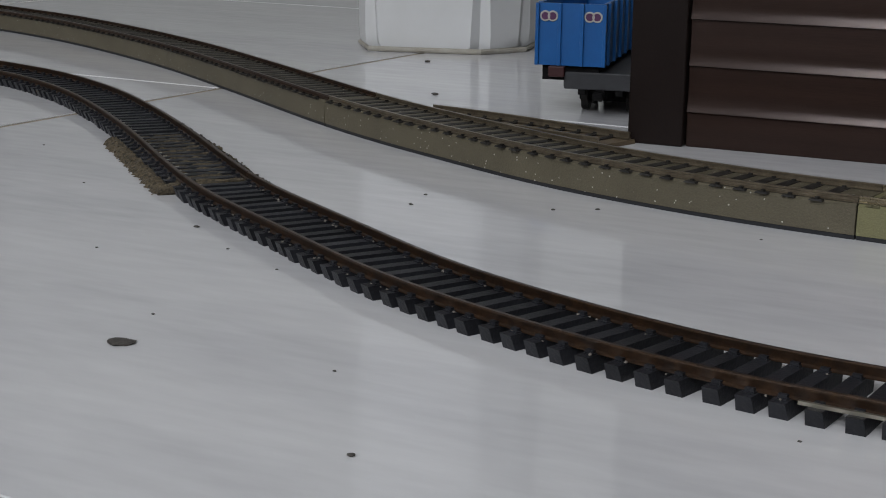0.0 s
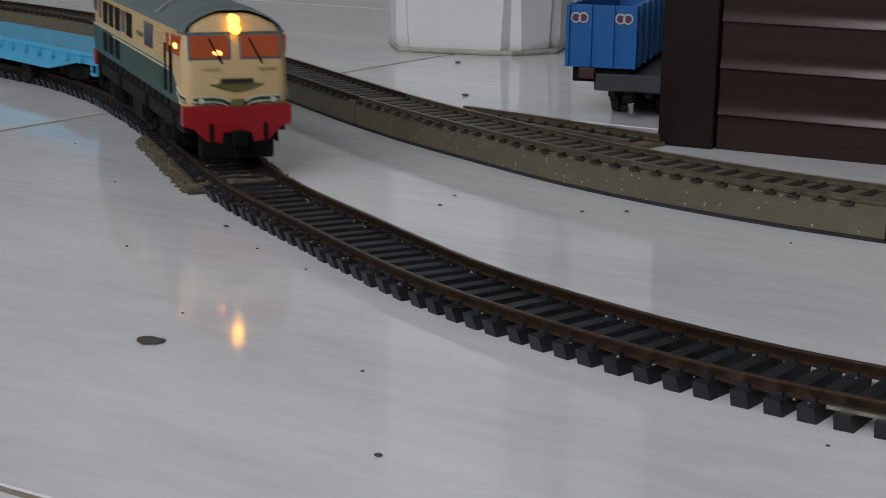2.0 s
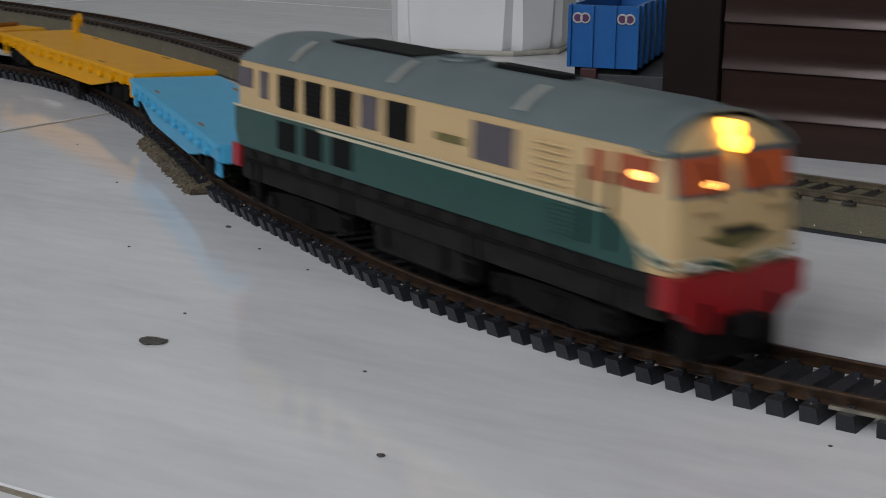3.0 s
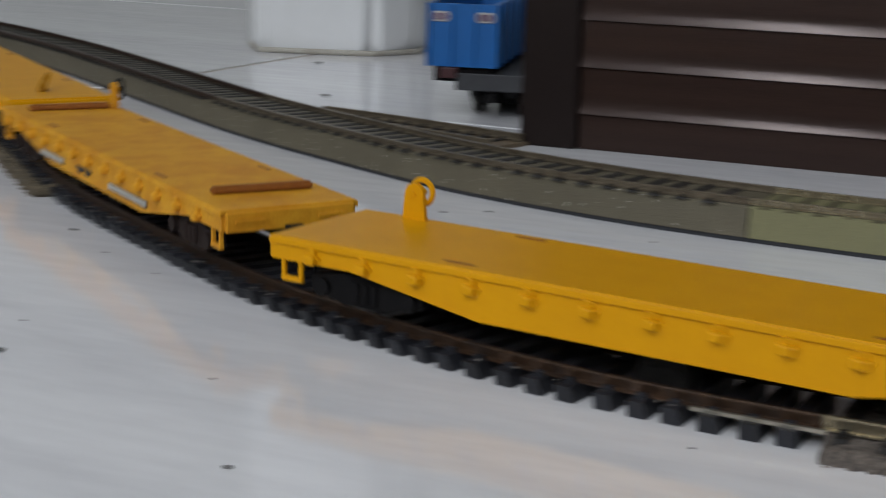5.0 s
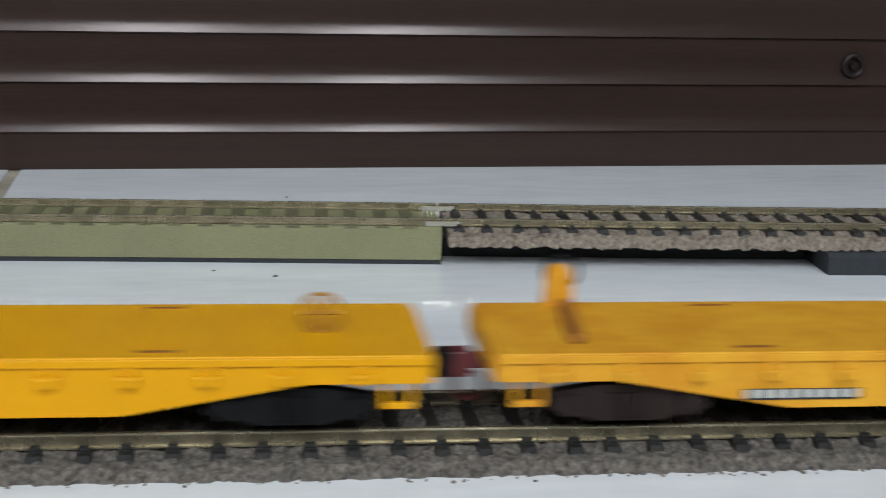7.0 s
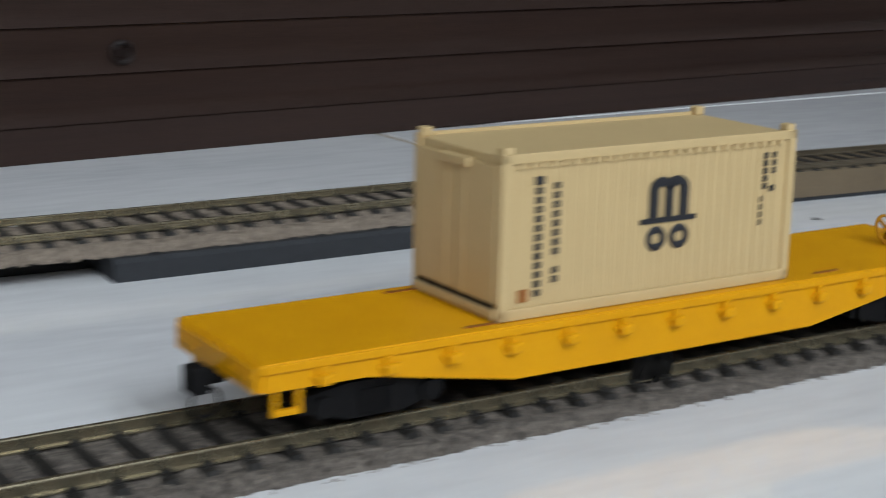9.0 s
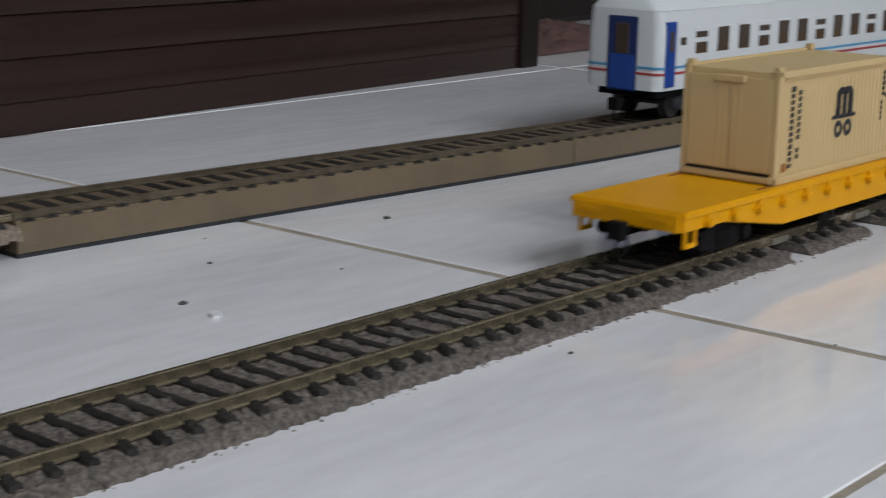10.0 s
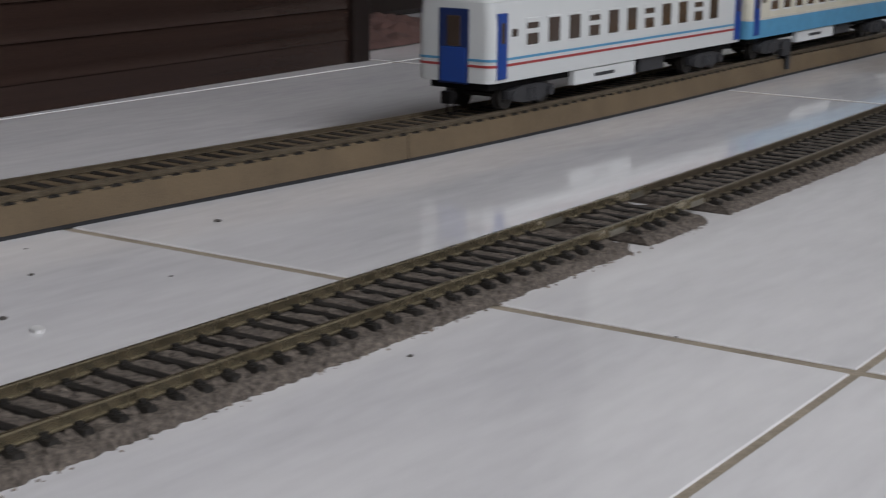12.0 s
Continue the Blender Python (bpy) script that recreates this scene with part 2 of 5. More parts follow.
def rounded(x0, x1, w, r, n=5):
    r = min(r, w * 0.98, (x1 - x0) / 2 * 0.98)
    pts = []
    for cx, cy, a0 in ((x1 - r, w - r, 0), (x0 + r, w - r, 90), (x0 + r, -w + r, 180), (x1 - r, -w + r, 270)):
        for i in range(n + 1):
            a = radians(a0 + 90 * i / n)
            pts.append((cx + r * math.cos(a), cy + r * math.sin(a)))
    return pts


def slices(bm, levels, n=5):
    """Loft of rounded rectangles: levels of (z, x0, x1, half width, corner radius)."""
    rows = [[bm.verts.new((x, y, z)) for x, y in rounded(x0, x1, w, r, n)] for z, x0, x1, w, r in levels]
    for a, b in zip(rows, rows[1:]):
        for i in range(len(a)):
            j = (i + 1) % len(a)
            bm.faces.new((a[i], a[j], b[j], b[i]))
    bm.faces.new(rows[0][::-1])
    bm.faces.new(rows[-1])
    return bm


class Line:
    """A smooth plan line through points, with place and heading by its length."""
    def __init__(self, pts, step=0.002):
        P = [Vector((*p, 0)) for p in pts]
        P = [2 * P[0] - P[1], *P, 2 * P[-1] - P[-2]]
        dense = []
        for i in range(1, len(P) - 2):
            a, b, c, d = P[i - 1:i + 3]
            n = max(2, int((c - b).length / 0.004))
            for k in range(n):
                t = k / n
                dense.append(0.5 * (2 * b + (c - a) * t + (2 * a - 5 * b + 4 * c - d) * t * t + (3 * b - a - 3 * c + d) * t ** 3))
        dense.append(P[-2])
        A = np.array([(p.x, p.y) for p in dense])
        # an even polish of the curve
        for _ in range(30):
            A[1:-1] = 0.25 * A[:-2] + 0.5 * A[1:-1] + 0.25 * A[2:]
        self.s = np.concatenate([[0], np.cumsum(np.hypot(*np.diff(A, axis=0).T))])
        self.A = A
        self.s -= np.interp(0.0, A[:, 0], self.s)      # s = 0 where x = 0

    def at(self, s):
        return np.array([np.interp(s, self.s, self.A[:, 0]), np.interp(s, self.s, self.A[:, 1])])

    def heading(self, s, d=0.004):
        a, b = self.at(s - d), self.at(s + d)
        return math.atan2(b[1] - a[1], b[0] - a[0])

    def s_of_x(self, x):
        return float(np.interp(x, self.A[:, 0], self.s))

    def place(self, s, off=0.0, z=0.0):
        p, h = self.at(s), self.heading(s)
        return Matrix.Translation((p[0] - off * math.sin(h), p[1] + off * math.cos(h), z)) @ Matrix.Rotation(h, 4, "Z")


def sweep(bm, line, s0, s1, profile, step=0.006, closed=True, jitter=0.0):
    """A profile of (offset to the left, z) swept along the line."""
    n = max(1, int(round((s1 - s0) / step)))
    rows = []
    for i in range(n + 1):
        m = line.place(s0 + (s1 - s0) * i / n)
        rows.append([bm.verts.new(m @ Vector((0, o, z)) + (Vector((random.uniform(-1, 1), random.uniform(-1, 1), random.uniform(-1, 1))) * jitter if jitter and z > 0.0001 else Vector((random.uniform(-1, 1), random.uniform(-1, 1), 0)) * jitter * 1.5)) for o, z in profile])
    k = len(profile)
    for a, b in zip(rows, rows[1:]):
        for i in range(k if closed else k - 1):
            j = (i + 1) % k
            bm.faces.new((a[i], a[j], b[j], b[i]))
    if closed:
        bm.faces.new(rows[0][::-1])
        bm.faces.new(rows[-1])
    return bm


# ---------------------------------------------------------------- room
GX, GY, GA, GS, JOINT_X, JOINT_Y = -0.0554, 0.1576, math.degrees(-0.0485), 0.3993, 0.0040, 0.0022
X0, X1, Y0, Y1, ZC = -2.4, 2.8, -1.5, 2.6, 2.6
floor = part("floor", boxes((X0, X1, Y0, Y1, -0.05, -0.0004)), GROUT)
tagged(floor, "floor of large white glazed tiles with sandy grout joints", "floor", kind="structure")


def tile_mesh():
    bm = bmesh.new()
    bmesh.ops.create_grid(bm, x_segments=1, y_segments=1, size=0.5, matrix=Matrix.Diagonal((GS - JOINT_X, GS - JOINT_Y, 1, 1)))
    top = bm.faces[:]
    ext = bmesh.ops.extrude_face_region(bm, geom=top)
    for v in ext["geom"]:
        if isinstance(v, bmesh.types.BMVert):
            v.co.z -= 0.003
    es = [e for e in bm.edges if all(abs(v.co.z) < 1e-6 for v in e.verts)]
    bmesh.ops.bevel(bm, geom=es, offset=0.00025, segments=1, affect="EDGES")
    bmesh.ops.recalc_face_normals(bm, faces=bm.faces)
    me = bpy.data.meshes.new("tile")
    bm.to_mesh(me)
    bm.free()
    me.materials.append(TILE)
    return me


def room():
    t = 0.12
    for name, b in (("wall_east", (X1, X1 + t, Y0 - t, Y1 + t, -0.05, ZC)), ("wall_west", (X0 - t, X0, Y0 - t, Y1 + t, -0.05, ZC)),
                    ("wall_north", (X0, X1, Y1, Y1 + t, -0.05, ZC))):
        tagged(part(name, boxes(b), WALL), "plain pale painted wall", "wall", kind="structure")
    # wall with the four window openings, the first one added for light
    bs, edge = [], X0
    for wx in WINDOWS_X:
        bs.append((edge, wx - WIN_W / 2, Y0 - t, Y0, -0.05, ZC))
        bs.append((wx - WIN_W / 2, wx + WIN_W / 2, Y0 - t, Y0, -0.05, WIN_Z0))
        bs.append((wx - WIN_W / 2, wx + WIN_W / 2, Y0 - t, Y0, WIN_Z1, ZC))
        edge = wx + WIN_W / 2
    bs.append((edge, X1, Y0 - t, Y0, -0.05, ZC))
    tagged(part("wall_south", boxes(*bs), WALL), "plain pale painted wall with tall windows", "wall", kind="structure")
    # window_1 is an added opening that only holds up the light level
    for i, wx in enumerate(WINDOWS_X):
        w = tagged(new("window_%d" % (i + 1)), "tall narrow window with a painted frame", "window", kind="structure")
        a, b = wx - WIN_W / 2, wx + WIN_W / 2
        part("window_frame", boxes((a, a + 0.03, Y0 - 0.08, Y0 - 0.04, WIN_Z0, WIN_Z1), (b - 0.03, b, Y0 - 0.08, Y0 - 0.04, WIN_Z0, WIN_Z1),
                                   (a, b, Y0 - 0.08, Y0 - 0.04, WIN_Z0, WIN_Z0 + 0.03), (a, b, Y0 - 0.08, Y0 - 0.04, WIN_Z1 - 0.03, WIN_Z1)), FRAME, w)
    tagged(part("ceiling", boxes((X0 - t, X1 + t, Y0 - t, Y1 + t, ZC, ZC + 0.1)), CEIL), "plain white ceiling", "ceiling", kind="structure")


room()

# ---------------------------------------------------------------- lines of the two tracks
GAUGE = 0.0198
HALF = GAUGE / 2
NEAR = Line([(-2.1, -0.15), (-1.75, 0.20), (-1.4, 0.42), (-1.05, 0.545), (-0.78, 0.588), (-0.62, 0.570), (-0.522, 0.545), (-0.4885, 0.530),
             (-0.452, 0.5087), (-0.4068, 0.4740), (-0.3618, 0.4352), (-0.3158, 0.3925), (-0.284, 0.3650), (-0.2380, 0.3343), (-0.2105, 0.3155),
             (-0.1885, 0.3022), (-0.1545, 0.2874), (-0.1275, 0.2780), (-0.1035, 0.2722), (-0.0838, 0.2702), (-0.05, 0.2684), (0.0, 0.2652), (0.1, 0.2586), (0.2, 0.2520),
             (0.3, 0.2454), (0.4, 0.2390), (0.5, 0.2335), (0.65, 0.228), (1.0, 0.222), (2.6, 0.20)])
FAR = Line([(-1.6, 0.60), (-1.2, 0.735), (-0.9, 0.768), (-0.78, 0.757), (-0.685, 0.729), (-0.618, 0.702), (-0.549, 0.6655), (-0.485, 0.6262), (-0.427, 0.585), (-0.3672, 0.541),
            (-0.3255, 0.511), (-0.286, 0.4865), (-0.257, 0.471), (-0.231, 0.4563), (-0.207, 0.4455), (-0.186, 0.4385), (-0.1675, 0.4327), (-0.150, 0.4288), (-0.133, 0.4259),
            (-0.115, 0.4238), (-0.067, 0.4195), (-0.015, 0.4148), (0.081, 0.404), (0.18, 0.3925), (0.282, 0.3845), (0.355, 0.3755), (0.417, 0.3668), (0.470, 0.3595),
            (0.528, 0.352), (0.656, 0.342), (0.82, 0.334), (1.2, 0.318), (2.6, 0.29)])
RAIL_TOP, FAR_TOP, FAR_RAIL = 0.0060, 0.0118, 0.0018


def rail_profile(off, top, h=0.0026):
    z = top - h
    p = [(-0.0009, 0), (0.0009, 0), (0.0009, 0.0003), (0.0004, 0.0006), (0.0004, 0.0017), (0.00062, 0.0020), (0.00062, 0.0024), (0.00045, 0.0026), (-0.00045, 0.0026), (-0.00062, 0.0024), (-0.00062, 0.0020), (-0.0004, 0.0017), (-0.0004, 0.0006), (-0.0009, 0.0003)]
    return [(off + o, z + q * h / 0.0026) for o, q in p]


def sleeper_mesh(name, half, width, height, mat, chair=1.0, undercut=0.0):
    """A moulded sleeper with sloping flanks, and a rail chair with its lugs on both sides of each rail."""
    bm = bmesh.new()
    box(bm, -width / 2, width / 2, -half, half, -height, 0)
    for v in bm.verts:
        if v.co.z > -height / 2:
            v.co.x *= 0.80
            v.co.y *= 0.982
        elif undercut:
            v.co.x *= 0.92
            v.co.y *= 1 - undercut
    for y in (-HALF, HALF):
        box(bm, -0.0013 * chair, 0.0013 * chair, y - 0.0023, y + 0.0023, -0.0002, 0.0003 * chair)
        for d in (-0.0013, 0.0013):
            box(bm, -0.0010 * chair, 0.0010 * chair, y + d - 0.0005, y + d + 0.0005, -0.0002, 0.0010 * chair)
    me = bpy.data.meshes.new(name)
    bmesh.ops.recalc_face_normals(bm, faces=bm.faces)
    bm.to_mesh(me)
    bm.free()
    me.materials.append(mat)
    return me


def track(label, line, x0, x1, top, rail_mat, sleeper_me, pitch=0.0074, ballast=None, half_base=0.0179, half_top=0.0148, far_base=None, rail_x=None, jig=0.0004, base=0.0, rough=0.00045, rail_h=0.0026):
    """A length of track: two rails, its sleepers one by one, and a bed of ballast where it has one."""
    thing = empty("model_track", label, "model track", "lengths of model railway track")
    s0, s1 = line.s_of_x(x0), line.s_of_x(x1)
    r1 = line.s_of_x(rail_x) if rail_x else s1
    for off in (-HALF, HALF):
        part("rail", sweep(bmesh.new(), line, s0, r1, rail_profile(off, top, rail_h), 0.008), rail_mat, thing, smooth=True)
    z = top - rail_h
    n = int((s1 - s0) / pitch)
    for i in range(n):
        m = line.place(s0 + pitch * (i + 0.5) + random.uniform(-jig, jig), random.uniform(-0.0003, 0.0003), z)
        share("sleeper", sleeper_me, thing, m @ Matrix.Rotation(random.uniform(-0.02, 0.02), 4, "Z"))
    if ballast:
        zt = z - 0.0004
        k = 13
        fb = far_base or half_base
        prof = [(-half_base, base), (-half_base + 0.0006, base + 0.0010), (-half_base + 0.0016, (base + zt) / 2 + 0.0004)] + [(o, zt - (0.0006 if abs(o) > 0.0108 else 0.0)) for o in [-half_top + 2 * half_top * i / k for i in range(k + 1)]] + [(fb - 0.0006, base + 0.0008), (fb, base)]
        part("ballast_bed", sweep(bmesh.new(), line, s0 + 0.001, s1 - 0.001, prof, 0.0011, jitter=rough), ballast, thing, "glued grey-brown stone ballast")
    return thing


SL_BLACK = sleeper_mesh("sleeper", 0.0145, 0.0040, 0.0034, SLEEPER, 0.9, 0.11)
SL_OLD = sleeper_mesh("sleeper", 0.0140, 0.0028, 0.0012, SLEEPER_OLD, 0.8)
SL_FLUSH = sleeper_mesh("sleeper", 0.0116, 0.0040, 0.0006, SLEEPER_OLIVE, 0.2)
SL_DARK = sleeper_mesh("sleeper", 0.0116, 0.0042, 0.0006, SLEEPER_OLD, 0.3)
SL_BRIDGE = sleeper_mesh("sleeper", 0.0140, 0.0031, 0.0010, SLEEPER_OLD, 0.55)
SL_FAR = sleeper_mesh("sleeper", 0.0128, 0.0040, 0.0005, SLEEPER_OLD, 0.5)

track("bare black sleepered model track curving over the tiles", NEAR, -1.9, -0.372, RAIL_TOP, RAIL_RUST, SL_BLACK, pitch=0.0066)
track("short model track length with a sandy ballast shoulder", NEAR, -0.3717, -0.3005, RAIL_TOP, RAIL_RUST, SL_BLACK, pitch=0.0066, ballast=BALLAST_TAN, half_base=0.0182, half_top=0.0155, far_base=0.0165, rough=0.0006)
track("bare black sleepered curved model track with rusty rails", NEAR, -0.3002, -0.0705, RAIL_TOP, RAIL_RUST, SL_BLACK, pitch=0.0066)
track("straight model track bedded in grey-brown ballast", NEAR, -0.0702, 0.4165, RAIL_TOP, RAIL_BRASS, SL_OLD, pitch=0.0074, ballast=BALLAST, rail_x=0.4235)
track("short ballasted model track piece between two joints", NEAR, 0.4240, 0.4630, RAIL_TOP, RAIL_BRASS, SL_OLD, ballast=BALLAST, rail_x=0.4755)
track("ballasted model track leading away over the tiles", NEAR, 0.4760, 2.1, RAIL_TOP, RAIL_DARK, SL_OLD, ballast=BALLAST)


def board(label, x0, x1, mat, height=0.0098, off0=-0.012, off1=0.016):
    s0, s1 = FAR.s_of_x(x0), FAR.s_of_x(x1)
    ob = part("track_board", sweep(bmesh.new(), FAR, s0, s1, [(off0, 0.0013), (off1, 0.0013), (off1, height), (off0 + 0.0010, height), (off0 + 0.0003, height - 0.0006)], 0.008), mat)
    # recessed black strip draws the shadow line along the board's foot
    part("gap_shade_strip", sweep(bmesh.new(), FAR, s0, s1, [(off0 + 0.0004, 0), (off1 - 0.0006, 0), (off1 - 0.0006, 0.0013), (off0 + 0.0004, 0.0013)], 0.008), FOAM, ob, "black foam strip standing in for the shadow gap under the board")
    return tagged(ob, label, "track board", "boards under the raised track")


board("dull olive board carrying the raised track round its curve", -1.1, -0.3325, BOARD)
board("dull olive speckled board carrying the raised track", -0.332, -0.1165, BOARD)
board("green painted board carrying the raised track", -0.116, 0.0797, BOARD_GREEN)
board("brown board with a chipped end carrying the raised track", 0.2819, 0.50, BOARD_BROWN)
board("brown board carrying the raised track under the coach", 0.5004, 1.5, BOARD_BROWN)
track("dark brown sleepered model track on an olive board", FAR, -1.1, -0.3325, FAR_TOP, RAIL_RUST, SL_FAR, pitch=0.0068, rail_h=FAR_RAIL)
track("dull railed model track on a speckled olive board", FAR, -0.332, -0.1165, FAR_TOP, RAIL_DARK, SL_FAR, rail_h=FAR_RAIL)
track("shiny railed model track on a green board", FAR, -0.1163, 0.0797, FAR_TOP, RAIL_BRASS, SL_FLUSH, rail_h=FAR_RAIL)
track("ballasted model track bridging two boards on foam supports", FAR, 0.0803, 0.2815, FAR_TOP, RAIL_BRASS, SL_BRIDGE, ballast=BALLAST_PALE, half_base=0.0165, base=0.0058, rail_h=FAR_RAIL)
track("dark sleepered model track on a brown board", FAR, 0.282, 1.5, FAR_TOP, RAIL_DARK, SL_DARK, rail_h=FAR_RAIL)


def foam(label, x0, x1, off0, off1, h):
    s0, s1 = FAR.s_of_x(x0), FAR.s_of_x(x1)
    bm = sweep(bmesh.new(), FAR, s0, s1, [(off0, 0), (off1, 0), (off1, h), (off0 + 0.001, h), (off0, h - 0.001)], 0.01)
    tagged(part("foam_block", bm, FOAM), label, "foam block", "foam blocks under the bridging track")


foam("low black foam strip under the bridging track", 0.0805, 0.1775, -0.002, 0.014, 0.0056)
foam("black foam block standing out under the bridging track", 0.178, 0.2680, -0.0195, 0.014, 0.0056)


# bright joiners where the rails of two lengths meet, and a stray pale wire by the near rail
def joiner(line, x, top, low=0.0027):
    c = empty("rail_joiner", "pair of bright metal rail joiners", "rail joiner", "rail joiners")
    s = line.s_of_x(x)
    for off in (-HALF, HALF):
        part("clip", sweep(bmesh.new(), line, s - 0.0045, s + 0.0045, [(off - 0.0010, top - low), (off + 0.0010, top - low), (off + 0.0008, top - 0.4 * low), (off - 0.0008, top - 0.4 * low)], 0.004), JOINER, c)


joiner(FAR, 0.080, FAR_TOP, 0.0019)
joiner(NEAR, 0.4205, RAIL_TOP)
joiner(NEAR, 0.4695, RAIL_TOP)
s = NEAR.s_of_x(-0.081)
tagged(part("stray_wire", sweep(bmesh.new(), NEAR, s - 0.011, s + 0.012, [(-0.0127, 0.0034), (-0.0119, 0.0034), (-0.0119, 0.0041), (-0.0127, 0.0041)], 0.003), JOINER), "short pale bare wire lying on the sleepers", "wire")


# ---------------------------------------------------------------- louvred cabinet
def cabinet():
    c = empty("cabinet", "dark brown lacquered cabinet with louvred front standing on tiles", "cabinet")
    yc, xl, xp, xr, top = 0.5330, -0.2268, -0.2060, 0.7577, 0.62
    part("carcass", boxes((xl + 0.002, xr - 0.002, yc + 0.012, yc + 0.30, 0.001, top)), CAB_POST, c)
    part("corner_post", boxes((xl, xp, yc - 0.001, yc + 0.03, 0.0, top), bevel=0.0008), CAB_POST, c)
    part("corner_post", boxes((xr - 0.016, xr, yc - 0.001, yc + 0.03, 0.0, top), bevel=0.0008), CAB_POST, c)
    part("plinth", boxes((xp + 0.0005, xr - 0.0165, yc + 0.0018, yc + 0.02, 0.0, 0.0126), bevel=0.0003), CAB, c)
    part("top_board", boxes((xl - 0.004, xr + 0.004, yc - 0.004, yc + 0.305, top, top + 0.02), bevel=0.002), CAB, c)
    pitch = 0.0165
    prof = [(0.0007, 0.0), (0.010, 0.0), (0.010, pitch - 0.0003), (0.0020, pitch - 0.0003)]
    prof += [(0.0020 - 0.0013 * max(0.0, 1 - z / 0.0072) ** 2.4, z) for z in (0.0095, 0.0080, 0.0068, 0.0056, 0.0046, 0.0037, 0.0028, 0.0020, 0.0013, 0.0007, 0.0003)]
    bm = bmesh.new()
    a = [bm.verts.new((xp + 0.0006, yc + y, z)) for y, z in prof]
    b = [bm.verts.new((xr - 0.0166, yc + y, z)) for y, z in prof]
    bm.faces.new(a)
    bm.faces.new(b[::-1])
    for i in range(len(prof)):
        j = (i + 1) % len(prof)
        bm.faces.new((a[i], b[i], b[j], a[j]))
    first = part("slat", bm, CAB, c, smooth=True)
    first.matrix_local = Matrix.Translation((0, 0, 0.0127))
    for k in range(1, 36):
        share("slat", first.data, c, Matrix.Translation((0, random.uniform(-0.0001, 0.0001), 0.0127 + k * pitch)))
    bm = ring(bmesh.new(), Matrix.Translation((0.2551, yc + 0.0008, 0.0363)) @ Matrix.Rotation(radians(90), 4, "X"), 0.0036, 0.0009)
    disc(bm, Matrix.Translation((0.2551, yc + 0.0012, 0.0363)) @ Matrix.Rotation(radians(90), 4, "X"), 0.0014, 0.0034, 12)
    part("lock_ring", bm, CAB_POST, c, "small dark round lock", smooth=True)


cabinet()


# ---------------------------------------------------------------- white plastic tub
def tub():
    c = empty("plastic_tub", "white many-sided plastic tub with a grimy foot on the tiles", "tub")
    foot = [(-0.4760, 0.7720), (-0.4545, 0.7440), (-0.3945, 0.7610), (-0.3800, 0.7880), (-0.392, 0.838), (-0.462, 0.826)]
    cx, cy = sum(p[0] for p in foot) / 6, sum(p[1] for p in foot) / 6
    bm = bmesh.new()
    rows = []
    for z, k in ((0.0, 0.90), (0.0010, 0.955), (0.004, 0.995), (0.010, 1.008), (0.15, 1.05), (0.375, 1.13), (0.376, 1.16), (0.385, 1.16), (0.385, 1.12), (0.012, 0.95)):
        rows.append([bm.verts.new((cx + (x - cx) * k, cy + (y - cy) * k, z)) for x, y in foot])
    for a, b in zip(rows, rows[1:]):
        for i in range(6):
            bm.faces.new((a[i], a[(i + 1) % 6], b[(i + 1) % 6], b[i]))
    bm.faces.new(rows[0][::-1])
    bm.faces.new(rows[-1])
    es = [e for e in bm.edges if abs(e.verts[0].co.z - e.verts[1].co.z) > 0.002]
    bmesh.ops.bevel(bm, geom=es, offset=0.006, segments=4, affect="EDGES")
    part("body", bm, WHITE_PLASTIC, c, smooth=True)
    bm = bmesh.new()
    rows = [[bm.verts.new((cx + (x - cx) * k, cy + (y - cy) * k, z)) for x, y in foot] for z, k in ((0.0002, 0.985), (0.0012, 1.004), (0.0022, 1.004), (0.003, 0.985))]
    for a, b in zip(rows, rows[1:]):
        for i in range(6):
            bm.faces.new((a[i], a[(i + 1) % 6], b[(i + 1) % 6], b[i]))
    part("foot_rim", bm, DIRTY_WHITE, c, "grimy grey foot rim")


tub()


# ---------------------------------------------------------------- running gear shared by the cars
def turn_y(x, y, z):
    return Matrix.Translation((x, y, z)) @ Matrix.Rotation(radians(90), 4, "X")


WHEEL_R = 0.0052
AXLES = []          # wheelsets that roll: object, place in its thing


def wheel_mesh():
    bm = bmesh.new()
    for s in (-1, 1):
        disc(bm, Matrix.Translation((0, s * (HALF - 0.0002), 0)) @ Matrix.Rotation(radians(90), 4, "X"), WHEEL_R, 0.0022, 18)
        disc(bm, Matrix.Translation((0, s * (HALF - 0.0016), 0)) @ Matrix.Rotation(radians(90), 4, "X"), WHEEL_R + 0.0007, 0.0007, 18)
        for k in range(4):
            a = radians(45 + 90 * k)
            box(bm, 0.0027 * math.cos(a) - 0.0006, 0.0027 * math.cos(a) + 0.0006, s * (HALF + 0.0010) - 0.0003, s * (HALF + 0.0010) + 0.0003, 0.0027 * math.sin(a) - 0.0006, 0.0027 * math.sin(a) + 0.0006)
    disc(bm, Matrix.Rotation(radians(90), 4, "X"), 0.0010, GAUGE, 10)
    bmesh.ops.recalc_face_normals(bm, faces=bm.faces)
    me = bpy.data.meshes.new("wheelset")
    bm.to_mesh(me)
    bm.free()
    me.materials.append(STEEL)
    return me


WHEELS = wheel_mesh()


